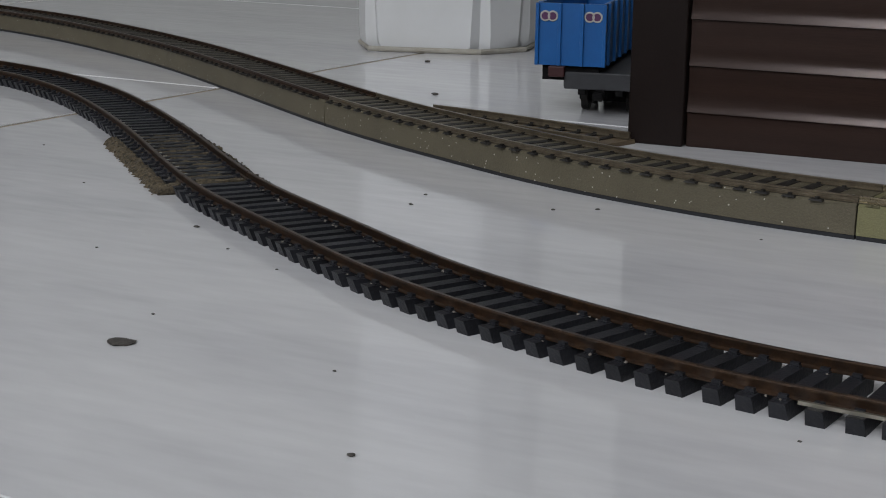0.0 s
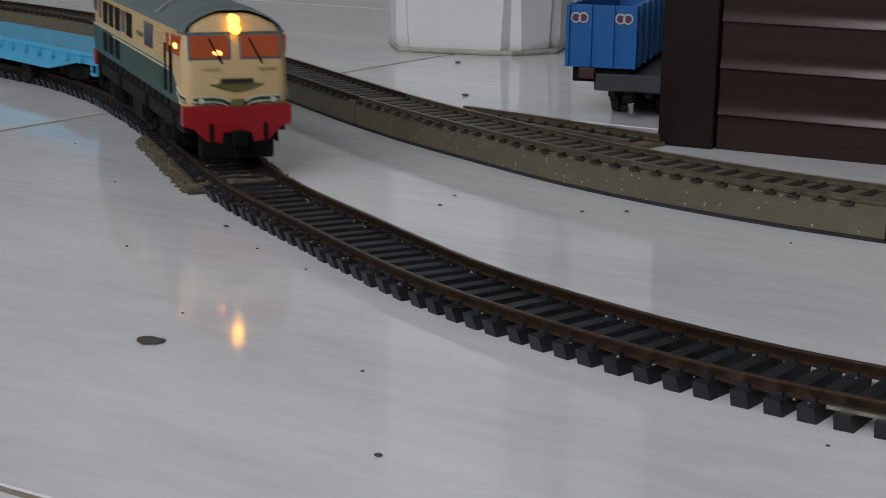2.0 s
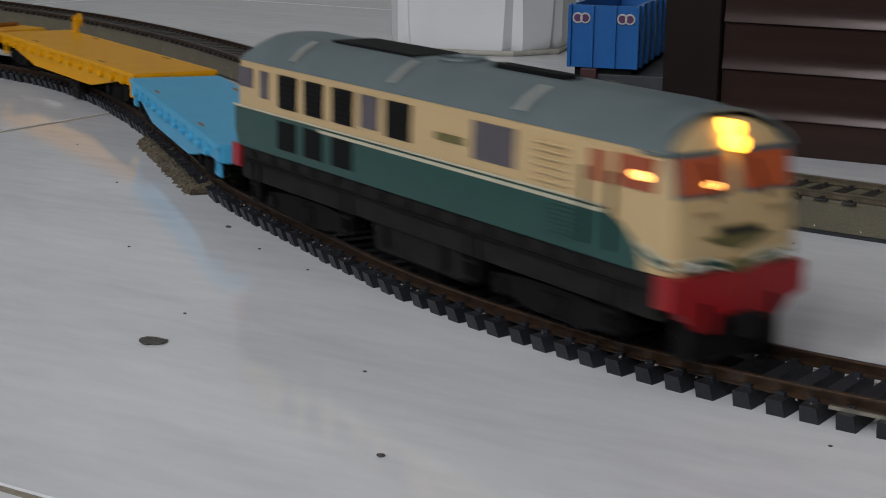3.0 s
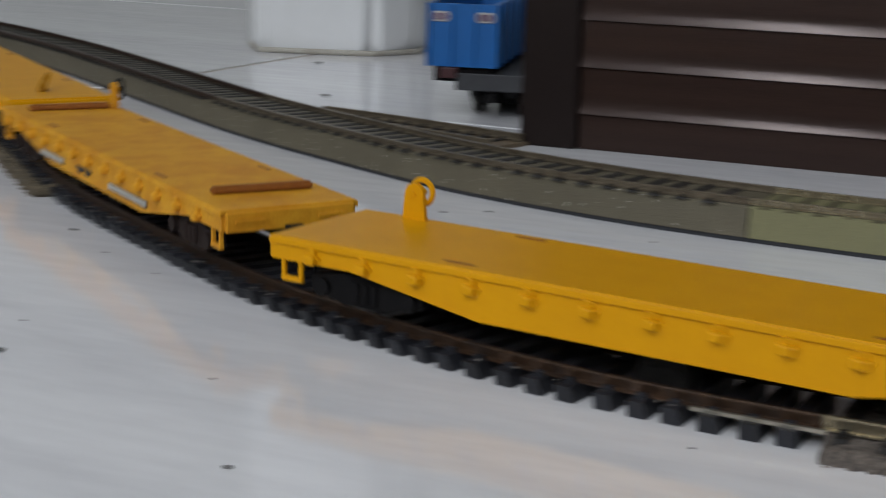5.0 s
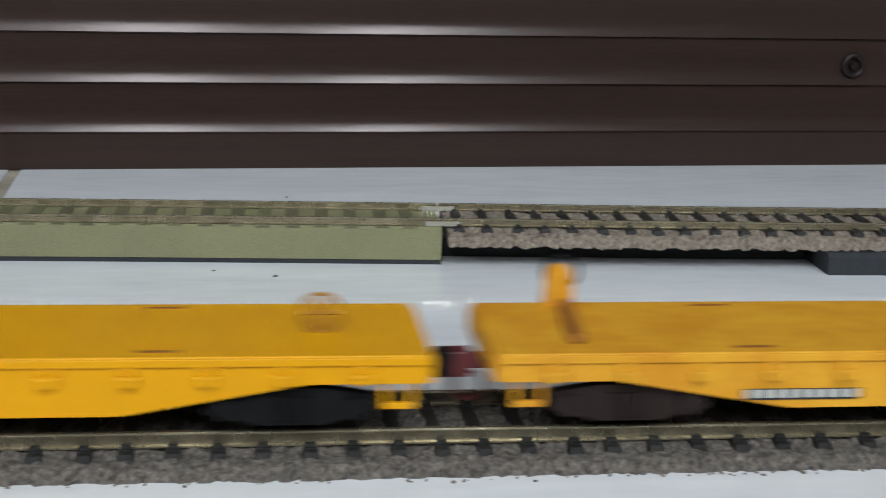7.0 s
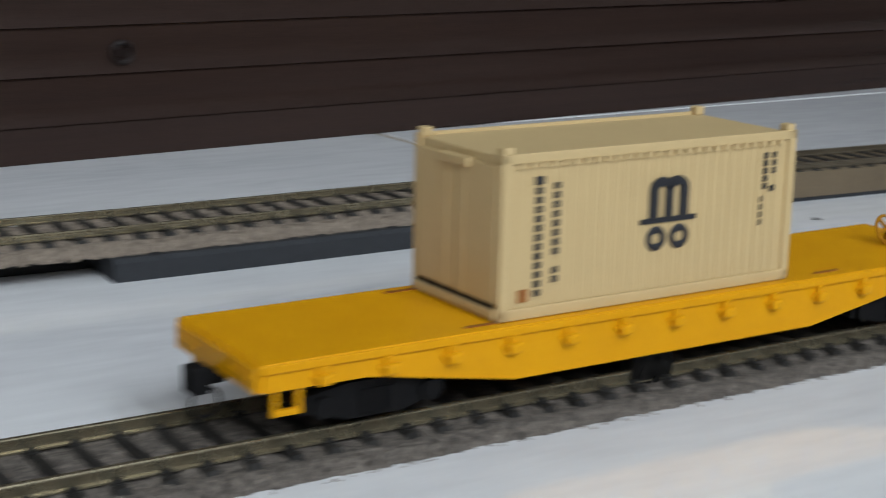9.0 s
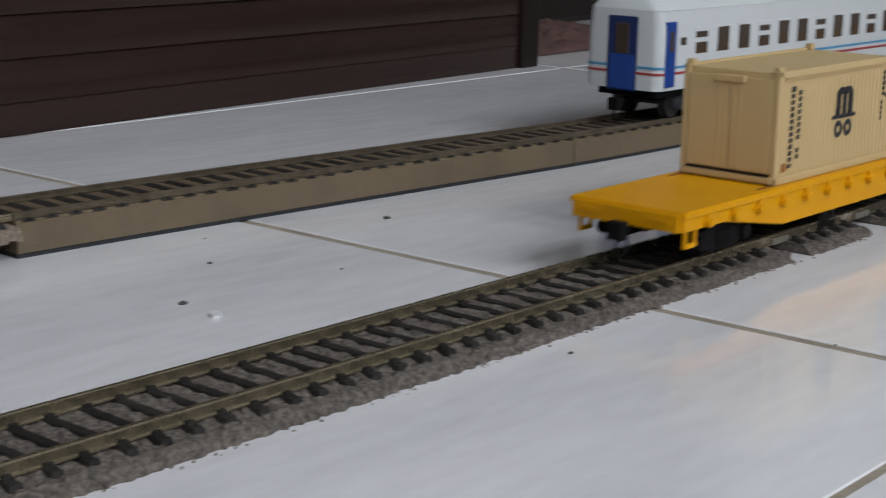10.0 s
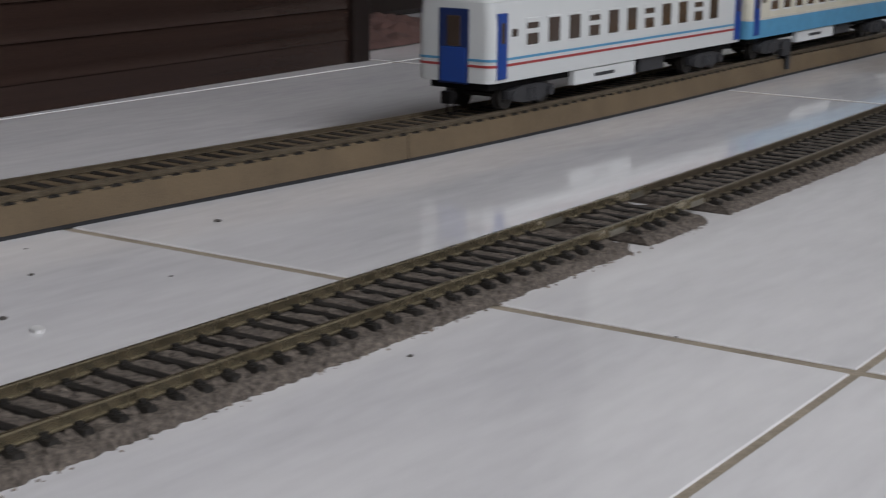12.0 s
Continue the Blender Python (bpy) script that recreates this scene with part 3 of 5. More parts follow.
def bogie(thing, x, mat, wheelbase=0.021, axles=2, top=0.0095):
    bm = bmesh.new()
    e = wheelbase / 2 + 0.003
    for s in (-1, 1):
        y0, y1 = sorted((s * (HALF + 0.0016), s * (HALF + 0.0042)))
        prism(bm, [(x - e, 0.0042), (x - e, 0.0072), (x - e * 0.4, 0.0085), (x + e * 0.4, 0.0085), (x + e, 0.0072), (x + e, 0.0042), (x + e * 0.75, 0.0036), (x + e * 0.4, 0.0022), (x - e * 0.4, 0.0022), (x - e * 0.75, 0.0036)], y0, y1)
        for k in range(axles):
            ax = x + wheelbase * (k / (axles - 1) - 0.5)
            disc(bm, turn_y(ax, s * (HALF + 0.0046), 0.0052), 0.0019, 0.0016, 10)
        for d in (-0.0022, 0, 0.0022):
            disc(bm, Matrix.Translation((x + d, s * (HALF + 0.0044), 0.0052)), 0.0009, 0.004, 8)
    box(bm, x - 0.003, x + 0.003, -HALF, HALF, 0.006, top)
    frame_part = part("bogie_frame", bm, mat, thing)
    for k in range(axles):
        ax = x + wheelbase * (k / (axles - 1) - 0.5)
        AXLES.append(share("wheelset", WHEELS, frame_part, Matrix.Translation((ax, 0, WHEEL_R))))


def coupler(thing, x, s, mat=None, z=0.0088):
    bm = boxes((min(x, x + s * 0.0045), max(x, x + s * 0.0045), -0.0014, 0.0014, z - 0.0012, z + 0.0012),
               (min(x + s * 0.0035, x + s * 0.0068), max(x + s * 0.0035, x + s * 0.0068), -0.0026, 0.0016, z - 0.0024, z + 0.0022), bevel=0.0003)
    ring(bm, Matrix.Translation((x + s * 0.0038, -0.001, z - 0.0042)) @ Matrix.Rotation(radians(90), 4, "X"), 0.0026, 0.0003, 14, 6)
    part("coupler", bm, mat or BLACK, thing, "dark red knuckle coupler with a curved hose" if mat is DARK_RED else "black knuckle coupler with a curved hose")


# ---------------------------------------------------------------- flat cars
def flat_car(label, length, paint, gear, post_x=None, post_side=1, bar_x=(), lettering=False, pocket_n=13, wheel_only=False, dip=0.0048):
    c = empty("flat_car", label, "flat car", "flat cars of the model train")
    L, w, zt = length / 2, 0.0165, 0.0147
    bm = bmesh.new()
    box(bm, -L, L, -w, w, zt - 0.0012, zt, 0.0003)
    part("deck", bm, paint, c)
    zb = 0.0098
    k = L * 0.77, L * 0.42
    for s in (-1, 1):
        y0, y1 = sorted((s * (w - 0.0016), s * (w - 0.0002)))
        bm = prism(bmesh.new(), [(-L + 0.0004, zt - 0.0013), (-L + 0.0004, zb), (-k[0], zb), (-k[1], dip), (k[1], dip), (k[0], zb), (L - 0.0004, zb), (L - 0.0004, zt - 0.0013)], y0, y1)
        part("side_sill", bm, paint, c)
        box_rim = boxes((-L, L, *sorted((s * (w - 0.0003), s * (w + 0.0004))), zt - 0.0017, zt - 0.0003), bevel=0.0002)
        part("edge_rib", box_rim, paint, c)
    bm = bmesh.new()
    box(bm, -0.0012, 0.0012, -0.0004, 0.0019, -0.0013, 0.0007, 0.0005)
    box(bm, -0.0017, 0.0017, -0.0004, 0.0007, -0.0004, 0.0004, 0.0002)
    box(bm, -0.0008, 0.0008, -0.0004, 0.0010, 0.0004, 0.0020, 0.0003)
    bmesh.ops.recalc_face_normals(bm, faces=bm.faces)
    me = bpy.data.meshes.new("stake_pocket")
    bm.to_mesh(me)
    bm.free()
    me.materials.append(paint)
    pitch = 0.0125
    for i in range(pocket_n):
        px = (i - (pocket_n - 1) / 2) * pitch - (0.0021 if lettering else 0.0)
        share("stake_pocket", me, c, Matrix.Translation((px, -w + 0.0002, 0.0112)) @ Matrix.Rotation(radians(180), 4, "Z"))
        share("stake_pocket", me, c, Matrix.Translation((px, w - 0.0002, 0.0112)))
    for s in (-1, 1):
        part("end_sill", boxes((s * L - 0.0008, s * L + 0.0008, -w + 0.001, w - 0.001, zb - 0.0002, zt - 0.0006), bevel=0.0003), paint, c)
        part("grab_rail", boxes((s * L + s * 0.0008 - 0.0004, s * L + s * 0.0008 + 0.0004, -w + 0.003, -w + 0.010, zb + 0.0018, zb + 0.0026),
                                (s * L + s * 0.0008 - 0.0004, s * L + s * 0.0008 + 0.0004, w - 0.010, w - 0.003, zb + 0.0018, zb + 0.0026)), paint, c)
        for q in (-1, 1):
            x, y = s * (L - 0.005), q * (w - 0.0012)
            part("stirrup_step", boxes((x - 0.0026, x - 0.0017, y - 0.0005, y + 0.0005, 0.0058, zb), (x + 0.0017, x + 0.0026, y - 0.0005, y + 0.0005, 0.0058, zb),
                                       (x - 0.0026, x + 0.0026, y - 0.0006, y + 0.0006, 0.0053, 0.0064), bevel=0.0002), paint, c)
        coupler(c, s * (L - 0.001), s, DARK_RED if lettering and s < 0 else BLACK)
        bogie(c, s * (L - 0.0225), gear)
    part("centre_sill", boxes((-L + 0.004, L - 0.004, -0.003, 0.003, 0.0075, 0.0101)), BLACK, c)
    part("underfloor", boxes((-L + 0.003, L - 0.003, -0.0135, 0.0135, 0.0102, zt - 0.0014)), BLACK, c, "black underfloor")
    # slots in the deck
    for x in (-0.49 * L, 0.49 * L):
        for y in (-w * 0.82, w * 0.82):
            part("deck_slot", boxes((x - 0.0034, x + 0.0034, y - 0.0005, y + 0.0005, zt - 0.0002, zt + 0.00015)), RUSTBAR, c, "narrow dark slot in the deck")
    if post_x is not None:
        y = post_side * (w - 0.0022)
        bm = bmesh.new()
        prism(bm, [(post_x - 0.0029, zt), (post_x - 0.0023, zt + 0.0056), (post_x + 0.0023, zt + 0.0056), (post_x + 0.0029, zt)], y - 0.0006, y + 0.0006)
        disc(bm, turn_y(post_x, y, zt + 0.0056), 0.0023, 0.00118, 20)
        disc(bm, turn_y(post_x, y - 0.0008, zt + 0.0056), 0.0005, 0.0006, 10)
        stand = part("brake_stand", bm, paint, c, "upright brake stand")
        bm = ring(bmesh.new(), turn_y(post_x + 0.0008, y + 0.0016, zt + 0.0058), 0.0031 if lettering else 0.0026, 0.0004 if lettering else 0.0007, 22, 6)
        disc(bm, turn_y(post_x + 0.0008, y + 0.0012, zt + 0.0058), 0.0007, 0.0022, 8)
        part("brake_wheel", bm, BLACK if lettering else paint, stand, "small brake hand wheel")
    if wheel_only:
        x, y = wheel_only, -0.001
        bm = ring(bmesh.new(), Matrix.Translation((x, y, zt + 0.0030)) @ Matrix.Rotation(radians(60), 4, "X"), 0.0034, 0.00035, 22, 6)
        for a in (0, 60, 120):
            box_m = Matrix.Translation((x, y, zt + 0.0030)) @ Matrix.Rotation(radians(60), 4, "X") @ Matrix.Rotation(radians(a), 4, "Z")
            bmesh.ops.create_cube(bm, size=1, matrix=box_m @ Matrix.Diagonal((0.0068, 0.0007, 0.0005, 1)))
        disc(bm, Matrix.Translation((x, y, zt + 0.0010)), 0.0008, 0.0024, 8)
        part("brake_wheel", bm, BRAKE_YELLOW, c, "dull yellow brake hand wheel on the deck")
    for bx, lean in bar_x:
        bm = bmesh.new()
        bmesh.ops.create_cube(bm, size=1, matrix=Matrix.Translation((bx, 0.0005, zt + 0.0010)) @ Matrix.Rotation(radians(lean), 4, "Z") @ Matrix.Diagonal((0.0024, 0.0245, 0.0018, 1)))
        bmesh.ops.bevel(bm, geom=bm.edges[:], offset=0.0005, segments=2, affect="EDGES")
        part("cross_bar", bm, RUSTBAR, c, "rust brown bar across the deck")
    if lettering:
        y = -w + 0.00005
        z = 0.0074
        # reporting marks as plain bars
        for x0, n, wd in ((-0.0442, 9, 0.0022), (0.0128, 13, 0.0021)):
            for i in range(n):
                a = x0 + i * wd
                hgt = 0.0014
                part("letter_bar", boxes((a + 0.0004, a + wd - 0.0004, y - 0.0003, y + 0.0001, z - hgt / 2, z + hgt / 2)), WHITE_INK, c, "pale lettering bar")
            part("letter_shadow", boxes((x0 - 0.0002, x0 + n * wd + 0.0002, y - 0.00012, y + 0.0001, z - 0.0011, z + 0.0008)), INK, c, "black shadow behind the lettering")
        part("data_bar", boxes((-0.0128, -0.0012, y - 0.0002, y + 0.0001, z + 0.0003, z + 0.0011), (-0.0115, -0.0085, y - 0.0002, y + 0.0001, z - 0.0006, z + 0.0003), (-0.0055, -0.0025, y - 0.0002, y + 0.0001, z - 0.0006, z + 0.0003)), INK, c, "small dark stencilled mark")
    return c


CAR = 0.172
yellow_a = flat_car("bright yellow model flat car with an upright brake stand", CAR, YELLOW, BLACK, post_x=-CAR / 2 + 0.0145)
orange = flat_car("weathered orange-yellow model flat car with lettered sides", CAR, ORANGE, BOGIE_BROWN, post_x=-CAR / 2 + 0.0155, bar_x=((-CAR / 2 + 0.0150, -6), (CAR / 2 - 0.0165, -4)), lettering=True)
yellow_b = flat_car("bright yellow empty model flat car with a brake wheel", CAR, YELLOW, BLACK, wheel_only=CAR / 2 - 0.017)
yellow_c = flat_car("bright yellow model flat car carrying a sand coloured container", CAR, YELLOW, BLACK, wheel_only=CAR / 2 - 0.012)
cyan = flat_car("sky blue model flat car behind the locomotive", 0.152, CYAN, BLACK, post_x=0.152 / 2 - 0.02, pocket_n=11)


# ---------------------------------------------------------------- container, riding on the last car
def container():
    c = empty("shipping_container", "sand coloured twenty foot model container with black print", "container")
    L, W, H = 0.0696, 0.0288, 0.0298
    part("body", boxes((-L / 2 + 0.0006, L / 2 - 0.0006, -W / 2 + 0.0006, W / 2 - 0.0006, 0.0008, H - 0.0006)), SAND, c)
    # ribbed walls
    bm = bmesh.new()
    n = 27
    for i in range(n):
        x = -L / 2 + 0.003 + (L - 0.006) * (i + 0.5) / n
        for s in (-1, 1):
            box(bm, x - 0.0007, x + 0.0007, *sorted((s * (W / 2 - 0.0007), s * (W / 2 - 0.00045))), 0.0022, H - 0.0022)
    part("side_ribs", bm, SAND, c, kind="stuff")
    bm = bmesh.new()
    for i in range(n):
        x = -L / 2 + 0.003 + (L - 0.006) * (i + 0.5) / n
        for s in (-1, 1):
            box(bm, x - 0.0006, x + 0.0006, *sorted((s * (W / 2 - 0.0007), s * (W / 2 + 0.0002))), H - 0.0026, H - 0.0017)
    part("stitched_seam", bm, SAND, c, kind="stuff")
    for s in (-1, 1):
        part("top_rail", boxes((-L / 2, L / 2, *sorted((s * (W / 2 - 0.001), s * W / 2)), H - 0.0018, H), bevel=0.0002), SAND, c)
        part("bottom_rail", boxes((-L / 2, L / 2, *sorted((s * (W / 2 - 0.001), s * W / 2)), 0.0, 0.0021), bevel=0.0002), SAND, c)
        for q in (-1, 1):
            part("corner_post", boxes((*sorted((q * (L / 2 - 0.0020), q * L / 2)), *sorted((s * (W / 2 - 0.0016), s * (W / 2))), 0.0, H), bevel=0.0002), SAND, c)
            part("corner_casting", boxes((*sorted((q * (L / 2 - 0.0026), q * (L / 2 - 0.0004))), *sorted((s * (W / 2 - 0.0024), s * (W / 2 - 0.0002))), H - 0.0006, H + 0.0012), bevel=0.0003), SAND, c)
    x = -L / 2
    part("end_door", boxes((x - 0.0001, x + 0.0006, -W / 2 + 0.0018, -0.0002, 0.003, H - 0.0022), bevel=0.0002), SAND, c)
    part("end_door", boxes((x - 0.0001, x + 0.0006, 0.0002, W / 2 - 0.0018, 0.003, H - 0.0022), bevel=0.0002), SAND, c)
    for y in (-0.0030, 0.0030):
        part("lock_rod", disc(bmesh.new(), Matrix.Translation((x - 0.00005, y, H / 2)), 0.00018, H - 0.006, 8), SAND, c)
    part("door_sill", boxes((x - 0.0006, x + 0.0006, -W / 2 + 0.001, W / 2 - 0.001, 0.0004, 0.0020), bevel=0.0002), SAND, c)
    # the gap's shade is drawn as a thin dark strip
    part("door_gap_strip", boxes((x - 0.0002, x + 0.0006, -W / 2 + 0.002, W / 2 - 0.002, 0.0022, 0.0027)), BOGIE_BROWN, c, "dark strip drawn for the shaded gap under the doors")
    part("header_bracket", boxes((x - 0.0010, x + 0.0006, -0.0045, 0.0045, H - 0.0036, H - 0.0018), bevel=0.0003), SAND, c)
    y = -W / 2 + 0.0003
    for x0, n, top, pitch in ((-0.0272, 13, H - 0.0046, 0.00168), (-0.0234, 11, H - 0.0056, 0.00170)):
        for i in range(n):
            if n == 11 and i == 8:
                continue
            big = 0.0003 if i == 0 and n == 13 else 0.0
            part("print_bar", boxes((x0 - big, x0 + 0.0012 + big, y - 0.0002, y + 0.0004, top - i * pitch - 0.0011, top - i * pitch + big)), INK, c, "small black printed bar")
    for x0, n, top, wd in ((0.0268, 5, H - 0.0040, 0.0008), (0.0290, 3, H - 0.0040, 0.0007), (0.0285, 1, H - 0.0105, 0.0011), (0.0262, 4, H - 0.0125, 0.0004)):
        for i in range(n):
            part("print_bar", boxes((x0, x0 + wd, y - 0.0002, y + 0.0004, top - i * 0.0015 - 0.0011, top - i * 0.0015)), INK, c, "small black printed bar")
    # emblem drawn as plain shapes
    def shape(b):
        part("emblem_bar", boxes(b), INK, c, "black emblem shape")
    cx, zc = 0.0032, 0.0158
    for dx in (-0.0036, 0.0, 0.0036):
        shape((cx + dx - 0.0010, cx + dx + 0.0010, y - 0.0002, y + 0.0004, zc - 0.0004, zc + 0.0052))
    for dx in (-0.0018, 0.0018):
        # round shoulders of the emblem's upper half
        bm = bmesh.new()
        rows = [[bm.verts.new((cx + dx + r * math.cos(a), yy, zc + 0.0050 + r * 0.85 * math.sin(a))) for r, yy in ((0.0008, y + 0.0004), (0.0008, y - 0.00022), (0.0028, y - 0.00022), (0.0028, y + 0.0004))]
                for a in [math.pi * k / 10 for k in range(11)]]
        for a, b in zip(rows, rows[1:]):
            for k in range(4):
                bm.faces.new((a[k], a[(k + 1) % 4], b[(k + 1) % 4], b[k]))
        part("emblem_arch", bm, INK, c, "black emblem shape")
    shape((cx - 0.0066, cx + 0.0066, y - 0.00024, y + 0.0004, zc - 0.0012, zc - 0.0003))
    for dx in (-0.0028, 0.0028):
        bm = ring(bmesh.new(), turn_y(cx + dx, y, zc - 0.0042), 0.0017, 0.0007, 18, 6)
        for v in bm.verts:
            v.co.y = y + (v.co.y - y) * 0.30
        part("emblem_ring", bm, INK, c, "black emblem shape")
    part("maker_mark", boxes((-0.0306, -0.0286, y - 0.0002, y + 0.0004, 0.0032, 0.0054)), RUSTBAR, c, "small faded mark")
    return c


box_load = container()


# ---------------------------------------------------------------- locomotive
def locomotive():
    c = empty("locomotive", "cream and green model diesel locomotive with lit headlamps and red skirt", "model locomotive")
    L, W = 0.0853, 0.0165
    zs, zg, zc = 0.0140, 0.0238, 0.0362
    nose = lambda z: L - max(0.0, z - 0.0215) * 0.20
    body = [(zs, -L, L, W, 0.0035), (0.0165, -L, L + 0.0003, W, 0.0035), (0.0215, -L, nose(0.0215), W, 0.0035), (0.0300, -L, nose(0.03), W, 0.0035), (zc, -L, nose(zc), W - 0.0003, 0.0040)]
    part("body", slices(bmesh.new(), body), CREAM, c, "cream upper body", smooth=True)
    roof = [(zc, -L, nose(zc) - 0.0002, W - 0.0001, 0.0042), (zc + 0.0016, -L + 0.0003, nose(zc) - 0.0012, W - 0.0012, 0.005), (zc + 0.0042, -L + 0.002, nose(zc) - 0.0042, W - 0.0042, 0.006), (zc + 0.0062, -L + 0.004, nose(zc) - 0.0085, W - 0.0080, 0.006), (zc + 0.0070, -L + 0.007, nose(zc) - 0.0120, W - 0.0115, 0.004)]
    part("roof", slices(bmesh.new(), roof), ROOF, c, "grey rounded roof", smooth=True)
    # forehead over the windows, in cream
    bm = slices(bmesh.new(), [(zc - 0.0004, L - 0.0100, nose(zc) + 0.0004, W - 0.0012, 0.004), (zc + 0.0020, L - 0.0102, nose(zc) - 0.0004, W - 0.0030, 0.004), (zc + 0.0042, L - 0.0104, nose(zc) - 0.0018, W - 0.0075, 0.004), (zc + 0.0052, L - 0.0106, nose(zc) - 0.0028, W - 0.0110, 0.003)])
    part("forehead", bm, CREAM, c, "cream brow holding the headlamps", smooth=True)
    part("brow_trim", slices(bmesh.new(), [(zc - 0.0006, L - 0.012, nose(zc) + 0.0006, W + 0.0002, 0.004), (zc - 0.0001, L - 0.012, nose(zc) + 0.0006, W + 0.0002, 0.004)]), ROOF, c, "dark rain gutter", smooth=True)
    # green lower band, cut back in a curve towards the nose
    green = [(zs - 0.0002, -L - 0.0002, L - 0.0055, W + 0.0003, 0.003), (0.0160, -L - 0.0002, L - 0.0068, W + 0.0003, 0.002), (0.0180, -L - 0.0002, L - 0.0085, W + 0.0003, 0.001), (0.0200, -L - 0.0002, L - 0.0105, W + 0.0003, 0.001), (0.0220, -L - 0.0002, L - 0.0138, W + 0.0003, 0.001), (zg, -L - 0.0002, L - 0.0195, W + 0.0003, 0.001)]
    part("green_band", slices(bmesh.new(), green), GREEN, c, "bottle green lower band", smooth=True)
    # whiskers of green round the nose, dipping to the crest in the middle, each edged with a pale line
    for mat, dz, hgt, lift, nm, lab in ((GREEN, 0.0, 0.0021, 0.0005, "nose_whisker", "green whisker round the nose"), (STRIPE, 0.0019, 0.0005, 0.0007, "whisker_line", "thin pale stripe"), (STRIPE, 0.0004, 0.0004, 0.0007, "whisker_line", "thin pale stripe")):
        for s in (-1, 1):
            line = [(L - 0.0075, s * (W + lift), 0.0170), (L - 0.0038, s * (W + lift), 0.0156), (L - 0.0012, s * (W - 0.0010 + lift), 0.0148), (L + lift, s * (W - 0.0036), 0.0146), (L + lift, s * 0.0075, 0.0146), (L + lift, s * 0.0048, 0.0142), (L + lift, s * 0.0026, 0.0131), (L + lift, s * 0.0006, 0.0127)]
            bm = bmesh.new()
            rows = []
            for x, y, z in line:
                k = 0.0012
                d = Vector((-(x > L - 0.001) * k, -(x <= L - 0.001) * k * s, 0))
                p = Vector((x, y, z + dz))
                rows.append([bm.verts.new(q) for q in (p, p + Vector((0, 0, hgt)), p + Vector((0, 0, hgt)) + d, p + d)])
            for p, q in zip(rows, rows[1:]):
                for k in range(4):
                    bm.faces.new((p[k], p[(k + 1) % 4], q[(k + 1) % 4], q[k]))
            bm.faces.new(rows[0])
            bm.faces.new(rows[-1][::-1])
            part(nm, bm, mat, c, lab)
    for s in (-1, 1):
        part("side_stripe", boxes((-L + 0.045, L - 0.0185, *sorted((s * (W + 0.0002), s * (W + 0.0005))), zg - 0.0010, zg - 0.0003)), STRIPE, c, "thin pale stripe")
        part("sill_line", boxes((-L, L - 0.018, *sorted((s * (W + 0.0001), s * (W + 0.0004))), zg + 0.0002, zg + 0.0007)), STRIPE, c, "thin pale stripe")

    def panel(name, f0, f1, z0, z1, mat, label="", d=0.0003):
        for s in (-1, 1):
            x0, x1 = -L + 2 * L * f0, -L + 2 * L * f1
            part(name, boxes((x0, x1, *sorted((s * (W - 0.001), s * (W + d))), z0, z1), bevel=0.0002), mat, c, label)

    panel("rear_window", 0.015, 0.060, 0.0295, 0.0345, SMOKED, "smoked side window")
    panel("door_window", 0.085, 0.110, 0.0275, 0.0345, SMOKED, "smoked side window")
    for a, b in ((0.142, 0.197), (0.220, 0.273), (0.300, 0.356)):
        panel("grille", a, b, 0.0262, 0.0345, GRILLE, "black louvre grille")
        panel("lower_grille", a, b, 0.0158, 0.0230, GRILLE, "black louvre grille", 0.0005)
        for k in range(6):
            panel("grille_slat", a + 0.004, b - 0.004, 0.0268 + k * 0.0013, 0.0272 + k * 0.0013, BLACK, "", 0.0005)
    panel("side_window", 0.375, 0.420, 0.0268, 0.0345, SMOKED, "smoked side window")
    panel("grille", 0.440, 0.500, 0.0262, 0.0345, GRILLE, "black louvre grille")
    panel("builder_plate", 0.558, 0.620, 0.0285, 0.0302, BADGE, "small green-brass plate")
    panel("side_window", 0.640, 0.725, 0.0265, 0.0345, SMOKED, "smoked side window")
    for k in range(6):
        panel("louvre", 0.762, 0.828, 0.0256 + k * 0.0015, 0.0262 + k * 0.0015, CREAM, "", 0.0005)
    panel("cab_door", 0.862, 0.900, 0.0240, 0.0352, CREAM, "cream cab door", 0.0004)
    panel("door_window", 0.868, 0.894, 0.0285, 0.0345, LIT, "glowing cab door window", 0.0006)
    panel("cab_window", 0.912, 0.972, 0.0288, 0.0348, LIT, "glowing cab side window", 0.0005)
    for f in (0.858, 0.904):
        panel("handrail", f, f + 0.003, 0.0160, 0.0310, BLACK, "", 0.0010)
    # windscreens
    for s in (-1, 1):
        bm = bmesh.new()
        y0, y1 = sorted((s * 0.0020, s * 0.0138))
        pts = []
        for y, z in ((y0, 0.0284), (y1, 0.0284), (y1, 0.0350), (y0, 0.0350)):
            pts.append((y, z))
        for lift, grow, mat, nm, lab in ((0.00015, 0.0007, ROOF, "windscreen_frame", "dark windscreen frame"), (0.00035, 0.0, LIT, "windscreen", "glowing orange windscreen")):
            bm = bmesh.new()
            ym, zm = (y0 + y1) / 2, 0.0317
            q = [(nose(z) + lift, y + (grow if y > ym else -grow), z + (grow if z > zm else -grow)) for y, z in pts]
            a = [bm.verts.new(p) for p in q]
            b = [bm.verts.new((p[0] - 0.0012, p[1], p[2])) for p in q]
            bm.faces.new(a)
            bm.faces.new(b[::-1])
            for i in range(4):
                bm.faces.new((a[i], b[i], b[(i + 1) % 4], a[(i + 1) % 4]))
            part(nm, bm, mat, c, lab)
        bm = bmesh.new()
